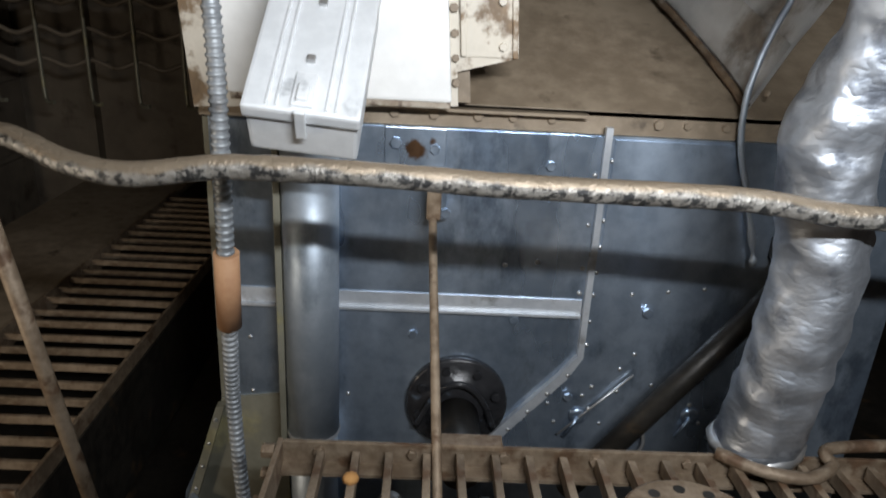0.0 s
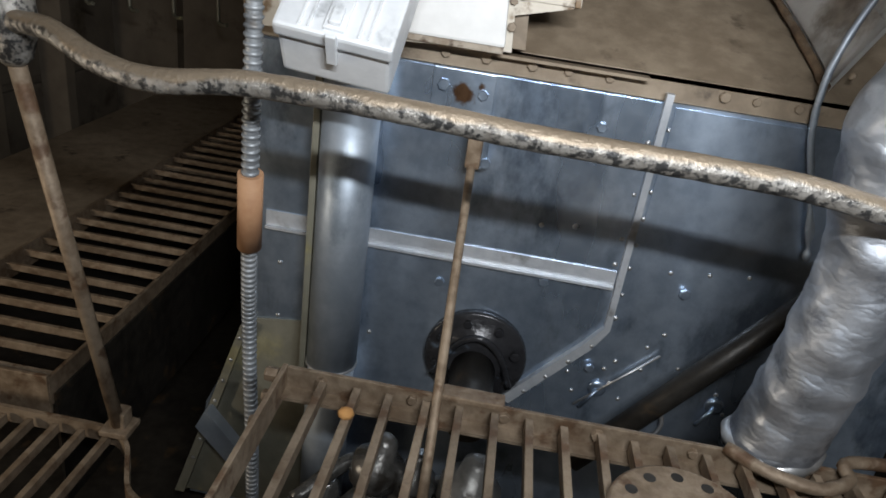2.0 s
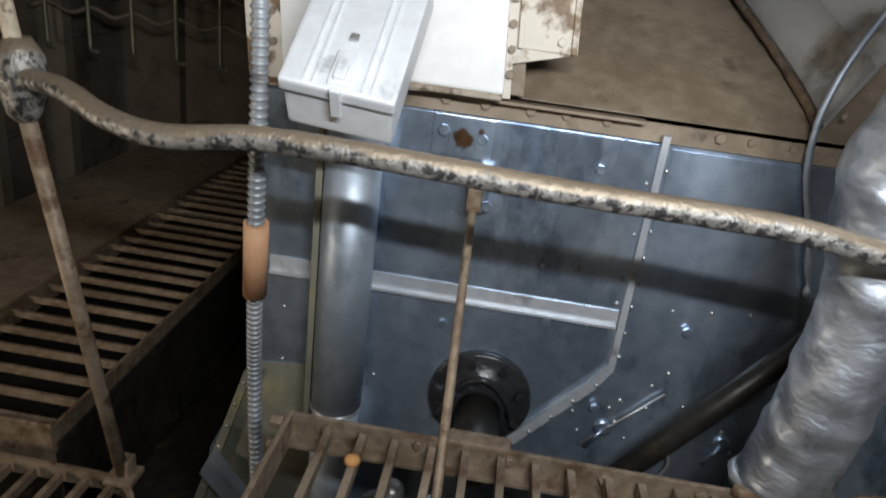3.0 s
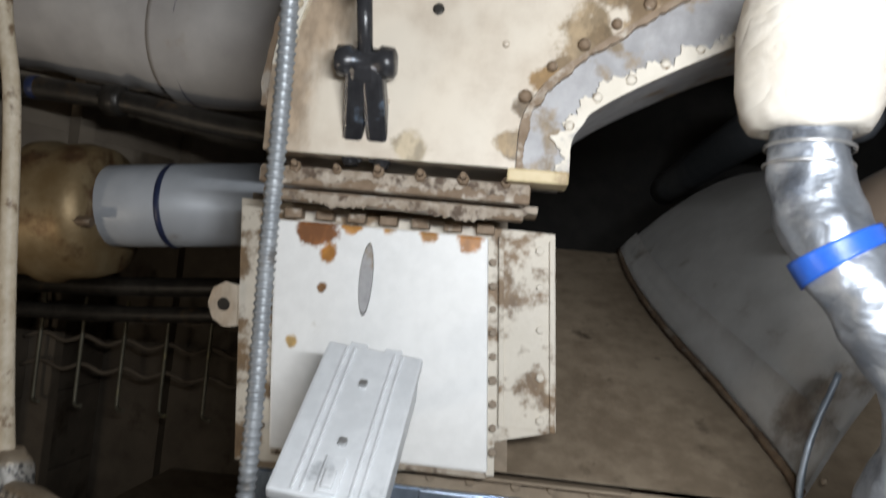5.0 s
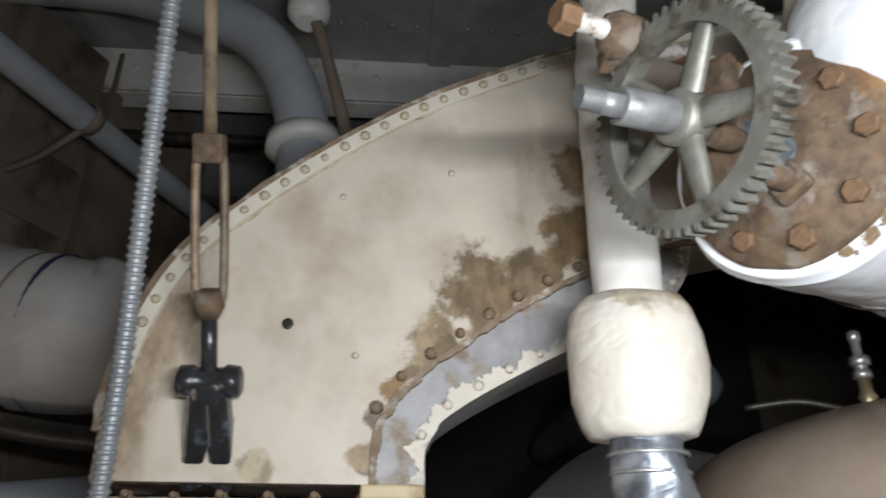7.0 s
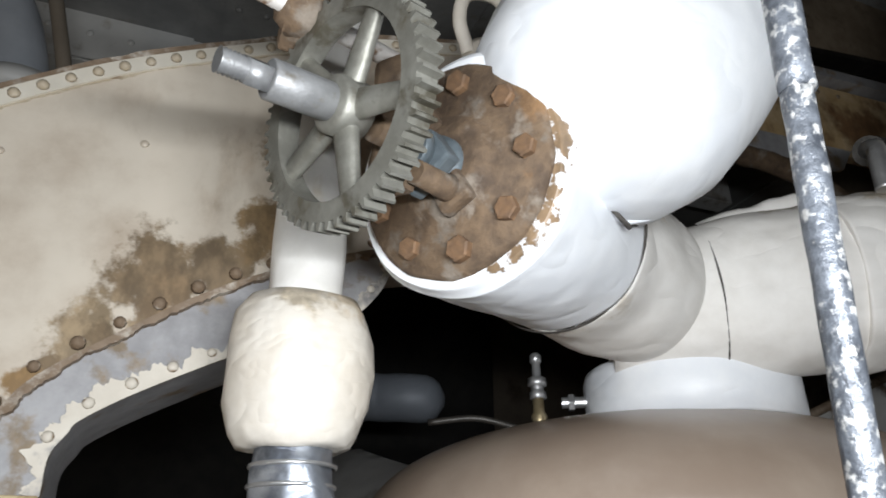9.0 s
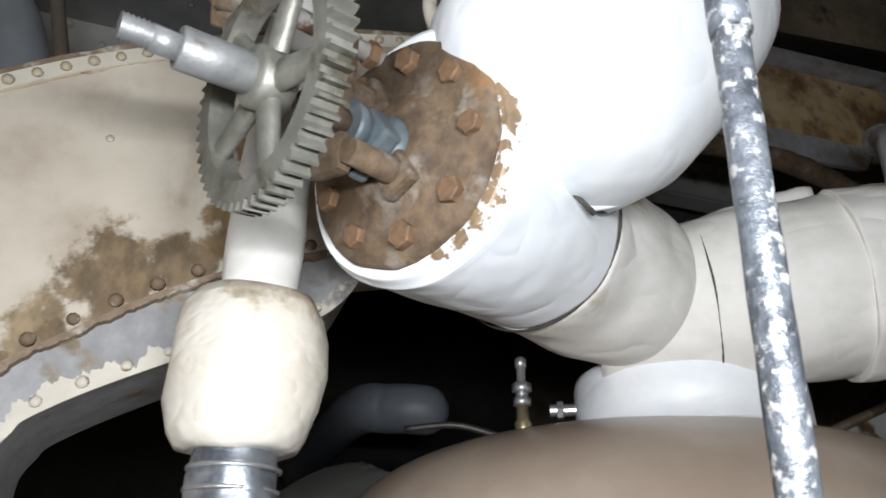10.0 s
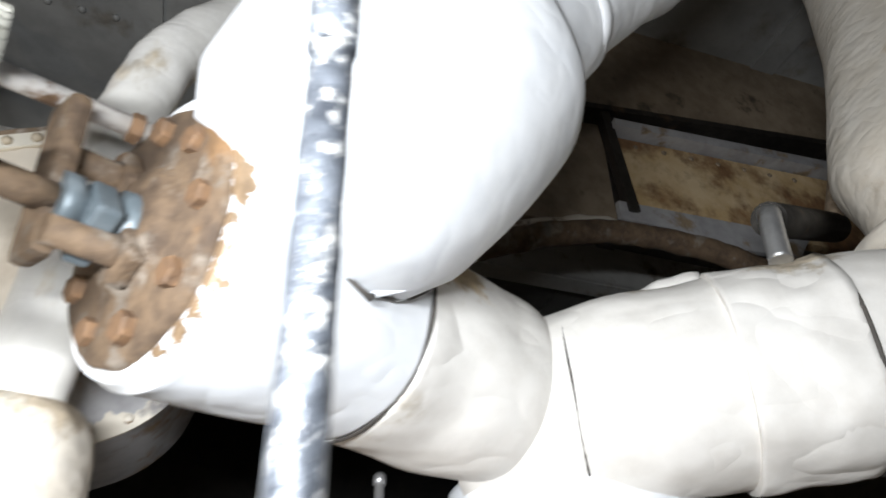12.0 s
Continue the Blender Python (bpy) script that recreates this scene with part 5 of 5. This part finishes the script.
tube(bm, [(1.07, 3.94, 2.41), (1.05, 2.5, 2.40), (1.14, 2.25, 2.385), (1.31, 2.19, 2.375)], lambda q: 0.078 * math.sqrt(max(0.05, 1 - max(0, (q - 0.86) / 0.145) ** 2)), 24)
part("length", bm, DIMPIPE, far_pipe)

# ---- pipes at the hull side ----
big = thing("large_lagged_pipe", "large grey tape-wrapped lagged pipe along the bulkhead", "pipe")
bm = bmesh.new()
tube(bm, [(-2.15, 1.8, 2.56), (-1.0, 1.8, 2.43), (-0.62, 1.80, 2.375)], lambda s: 0.195 + 0.004 * math.sin(60 * s), 44, wobble=0.006, wscale=6)
part("lagging", bm, PIPELAG, big)
bm = bmesh.new()
tube(bm, [(-0.64, 1.80, 2.375), (-0.53, 1.79, 2.36), (-0.45, 1.80, 2.37), (-0.40, 1.83, 2.44)], lambda s: 0.200 - 0.02 * s, 44)
part("end_cap", bm, PIPELAG, big)
for x in (-0.60,):
    bm = bmesh.new()
    lathe(bm, (x, 1.80, 2.372), (1, 0, -0.12), [(0, 0.199), (0.008, 0.203), (0.016, 0.199)], 44, close=False)
    part("tape_band", bm, NAVY, big)
low = thing("flanged_pipe", "grey painted pipe with a tarnished bronze flanged bend", "pipe")
bm = bmesh.new()
tube(bm, [(-1.2, 1.76, 1.845), (-0.27, 1.76, 1.93)], 0.105, 36, steps=1)
part("length", bm, PIPEGREY, low)
bm = bmesh.new()
lathe(bm, (-0.62, 1.76, 1.897), (1, 0, 0.09), [(0, 0.1055), (0.004, 0.1075), (0.012, 0.1075), (0.016, 0.1055)], 36, close=False)
part("tape_band", bm, NAVY, low)
bm = bmesh.new()
lathe(bm, (-0.78, 1.76, 1.870), (-1, 0, -0.09), [(-0.01, 0.106), (0, 0.16), (0.05, 0.172), (0.12, 0.172), (0.14, 0.182), (0.17, 0.182), (0.19, 0.165), (0.36, 0.15)], 44, 0.004, 10)
part("flange_sleeve", bm, BRASS, low)
bm = bmesh.new()
box(bm, (-0.86, 1.62, 1.83), (0.14, 0.03, 0.02), bevel=0.004)
lathe(bm, (-0.79, 1.615, 1.83), (1, 0, 0), [(0, 0.012), (0.05, 0.012)], 8)
part("clamp_lug", bm, RUSTBAR, low)
thin = thing("thin_pipe", "thin dark brown pipe with a union along the bulkhead", "pipe")
bm = bmesh.new()
tube(bm, [(-2.1, 1.72, 2.20), (-0.95, 1.70, 2.16), (-0.48, 1.70, 2.10), (-0.20, 1.70, 2.075)], 0.028, 18)
part("length", bm, DARKIRON, thin)
bm = bmesh.new()
lathe(bm, (-0.80, 1.70, 2.145), (1, 0, -0.05), [(0, 0.03), (0.005, 0.04), (0.05, 0.04), (0.055, 0.03)], 8)
part("union", bm, DARKIRON, thin)
bm = bmesh.new()
lathe(bm, (-1.0, 1.701, 2.163), (1, 0, 0), [(0, 0.0285), (0.002, 0.03), (0.02, 0.03), (0.022, 0.0285)], 18, close=False)
part("tape_band", bm, NAVY, thin)
for z, r in ((1.62, 0.035), (1.52, 0.03)):
    bm = bmesh.new()
    tube(bm, [(-2.1, 2.5, z), (-1.2, 2.5, z + 0.03), (-0.4, 2.5, z + 0.10)], r, 14)
    tagged(part("bulkhead_pipe", bm, DARKIRON), "dark brown painted pipe low along the bulkhead", "pipe", group="bulkhead pipes")

# hanging light hooks and wavy rails on the far bulkhead
for i in range(7):
    bm = bmesh.new()
    x = -2.05 + i * 0.22
    tube(bm, [(x, 3.4, 1.55), (x, 3.4, 1.08), (x + 0.02, 3.38, 1.02), (x + 0.06, 3.36, 1.02)], 0.010, 8)
    tagged(part("hanging_hook", bm, OLIVE), "pale bent rod hanging in the dark", "hook", group="hanging rods")
for j in range(3):
    bm = bmesh.new()
    tube(bm, [(-2.15 + 0.11 * k, 3.42, 1.18 + 0.14 * j + 0.035 * (k % 2)) for k in range(16)], 0.011, 8, steps=4)
    tagged(part("wavy_rail", bm, BULKHEAD), "dark wavy rail behind the hanging rods", "rail", group="wavy rails")
bm = bmesh.new()
box(bm, (-1.40, 2.75, 0.505), (0.55, 2.95, 0.03), bevel=0.005)
tagged(part("lower_deck_plate", bm, DUSTY), "dull brown deck plate beside the walkway", "plate", kind="structure")

# ---- pipes under the deckhead ----
bend = thing("overhead_bend", "blue-grey painted overhead pipe bend with a flange", "pipe")
bm = bmesh.new()
tube(bm, [(-1.2, 1.95, 3.685), (-0.75, 1.95, 3.665), (-0.50, 1.95, 3.60), (-0.27, 1.95, 3.50), (-0.136, 1.95, 3.335), (-0.064, 1.95, 3.13), (-0.047, 1.95, 3.025), (-0.045, 1.95, 2.6)], 0.085, 30)
part("length", bm, PIPEGREY, bend)
bm = bmesh.new()
lathe(bm, (-0.05, 1.95, 3.08), (0.1, 0, -1), [(0, 0.09), (0.0, 0.12), (0.05, 0.125), (0.055, 0.09)], 30)
part("flange", bm, BEAMPAINT, bend)
wp = thing("hull_side_pipe", "blue-grey painted pipe along the hull side with brackets", "pipe")
bm = bmesh.new()
tube(bm, [(-1.45, 0.6, 3.31), (-1.0, 1.75, 3.26), (-0.53, 2.95, 3.21)], 0.05, 22)
part("length", bm, PIPEGREY, wp)
for y in (1.60, 2.15):
    bm = bmesh.new()
    px = -1.0 + (y - 1.75) * 0.392
    tube(bm, [(px, y, 3.21), (px - 0.14, y, 3.08), (px - 0.30, y, 3.0)], 0.014, 8)
    lathe(bm, (px, y - 0.02, 3.265 - (y - 1.75) * 0.04), (0.39, 1, 0), [(0, 0.05), (0.002, 0.058), (0.04, 0.058), (0.042, 0.05)], 20, close=False)
    part("bracket", bm, BULKHEAD, wp)
ball = thing("deckhead_fitting", "cream round deckhead fitting with a thin conduit", "fitting")
bm = bmesh.new()
lathe(bm, (-0.065, 1.85, 3.56), (0, 0, -1), [(-0.22, 0.03), (-0.02, 0.03), (0, 0.06), (0.03, 0.072), (0.07, 0.068), (0.10, 0.04)], 22)
part("body", bm, BEAMPAINT, ball)
bm = bmesh.new()
tube(bm, [(-0.045, 1.85, 3.48), (-0.02, 1.85, 3.42), (0.09, 1.85, 3.04), (0.16, 1.85, 2.75)], 0.020, 12)
part("conduit", bm, BULKHEAD, ball)
run = thing("overhead_cable_run", "dark overhead cable run hung beside the beam", "cable")
bm = bmesh.new()
tube(bm, [(-1.5, 2.5, 3.42), (0.0, 2.52, 3.42), (1.6, 2.5, 3.42)], 0.028, 12)
part("cable", bm, DARKIRON, run)
for x in (-1.2, 0.0, 1.2):
    bm = bmesh.new()
    box(bm, (x, 2.515, 3.605), (0.02, 0.012, 0.36))
    part("hanger", bm, DARKIRON, run)
bm = bmesh.new()
box(bm, (-0.70, 1.95, 3.74), (0.03, 0.10, 0.11))
part("hanger", bm, PIPEGREY, bend)

# ---- rusted casing at the right, behind the lagged pipes ----
ledge = thing("rusted_ledge", "rusted cream ledge of the upper casing over a dark arch", "ledge", kind="structure")
bm = bmesh.new()
slab(bm, [(1.72, 3.245), (2.75, 3.30), (2.75, 3.02), (1.75, 3.0)], 1.30, 1.33)
part("face", bm, mat("rust_streaked_cream", (0.50, 0.34, 0.16), (0.70, 0.56, 0.36), (0.22, 0.12, 0.055), 0.45, 9, 3.5, 0.6, 0, 0.3), ledge)
bm = bmesh.new()
slab(bm, [(1.72, 3.25), (2.75, 3.305), (2.75, 3.345), (1.72, 3.275)], 1.26, 1.33)
part("top_angle", bm, GREYPAINT, ledge)
bm = bmesh.new()
slab(bm, [(1.60, 3.30), (2.9, 3.47), (2.9, 3.49), (1.60, 3.32)], 1.27, 1.33)
part("upper_seam", bm, DARKIRON, ledge)
bm = bmesh.new()
slab(bm, [(1.35, 3.32), (2.9, 3.49), (2.9, 3.78), (1.35, 3.78)], 1.31, 1.33)
part("upper_plate", bm, DUSTY, ledge)
bm = bmesh.new()
slab(bm, [(1.30, 3.32), (1.72, 3.34), (1.72, 2.98), (1.70, 2.94), (1.45, 2.93), (1.30, 2.86)], 1.33, 1.35)
part("side_plate", bm, DUSTY, ledge)
bm = bmesh.new()
box(bm, (1.722, 1.29, 3.15), (0.028, 0.03, 0.36), Matrix.Rotation(-0.10, 4, "Y"))
part("upright_bar", bm, DARKIRON, ledge)
bm = bmesh.new()
slab(bm, [(1.70, 3.0), (2.30, 3.02), (2.24, 2.94), (2.05, 2.925), (1.85, 2.945), (1.70, 2.945)], 1.285, 1.30)
part("peeled_patch", bm, GREYPAINT, ledge)
bm = bmesh.new()
tube(bm, [(1.10, 1.31, 2.66), (1.353, 1.31, 2.80), (1.611, 1.31, 2.90), (1.85, 1.31, 2.925), (2.09, 1.31, 2.90), (2.35, 1.31, 2.80)], 0.030, 14, wobble=0.006, wscale=30)
part("arch_rim", bm, RUSTY, ledge)
bm = bmesh.new()
tube(bm, [(1.12, 1.34, 2.72), (1.36, 1.34, 2.85), (1.61, 1.34, 2.945), (1.80, 1.34, 2.965)], 0.022, 10, wobble=0.01, wscale=40)
part("crumbling_seal", bm, FLAKY, ledge)
studs("rivet", RIVET_BROWN, ledge, [(1.80 + 0.09 * i, 1.299, 3.225 + 0.004 * i) for i in range(7)], (0, -1, 0))
hang = thing("pipe_hanger", "pale metal pipe hanger strap on the lagged pipe", "hanger")
bm = bmesh.new()
tube(bm, [(1.60, 0.79, 2.47), (1.605, 0.79, 2.53), (1.62, 0.80, 2.57), (1.66, 0.84, 2.60)], 0.018, 12)
part("strap", bm, STEEL, hang)
bm = bmesh.new()
cyl(bm, (1.65, 0.83, 2.59), (1.94, 0.94, 2.72), 0.03, seg=16)
part("stub", bm, DARKIRON, hang)
bm = bmesh.new()
tube(bm, [(1.93, 0.93, 2.72), (2.006, 0.91, 2.923), (2.12, 0.90, 3.266), (2.29, 0.90, 3.78)], 0.02, 12)
part("hanger_rod", bm, RUSTBAR, hang)
peeled = thing("peeling_plate", "light grey painted plate with brown peeled patches", "plate", kind="structure")
bm = bmesh.new()
slab(bm, [(2.20, 2.25), (2.98, 2.56), (3.40, 2.50), (3.40, 1.70), (2.15, 1.70)], 1.60, 1.615)
part("plate", bm, mat("peeling_light_grey_paint", (0.50, 0.49, 0.47), (0.60, 0.59, 0.57), (0.13, 0.08, 0.045), 0.42, 14, 7, 0.5, 0.0, 0.3), peeled)
bm = bmesh.new()
tube(bm, [(2.19, 1.60, 2.255), (2.98, 1.60, 2.565), (3.40, 1.60, 2.505)], 0.014, 10, steps=1)
part("edge_bar", bm, RUSTBAR, peeled)
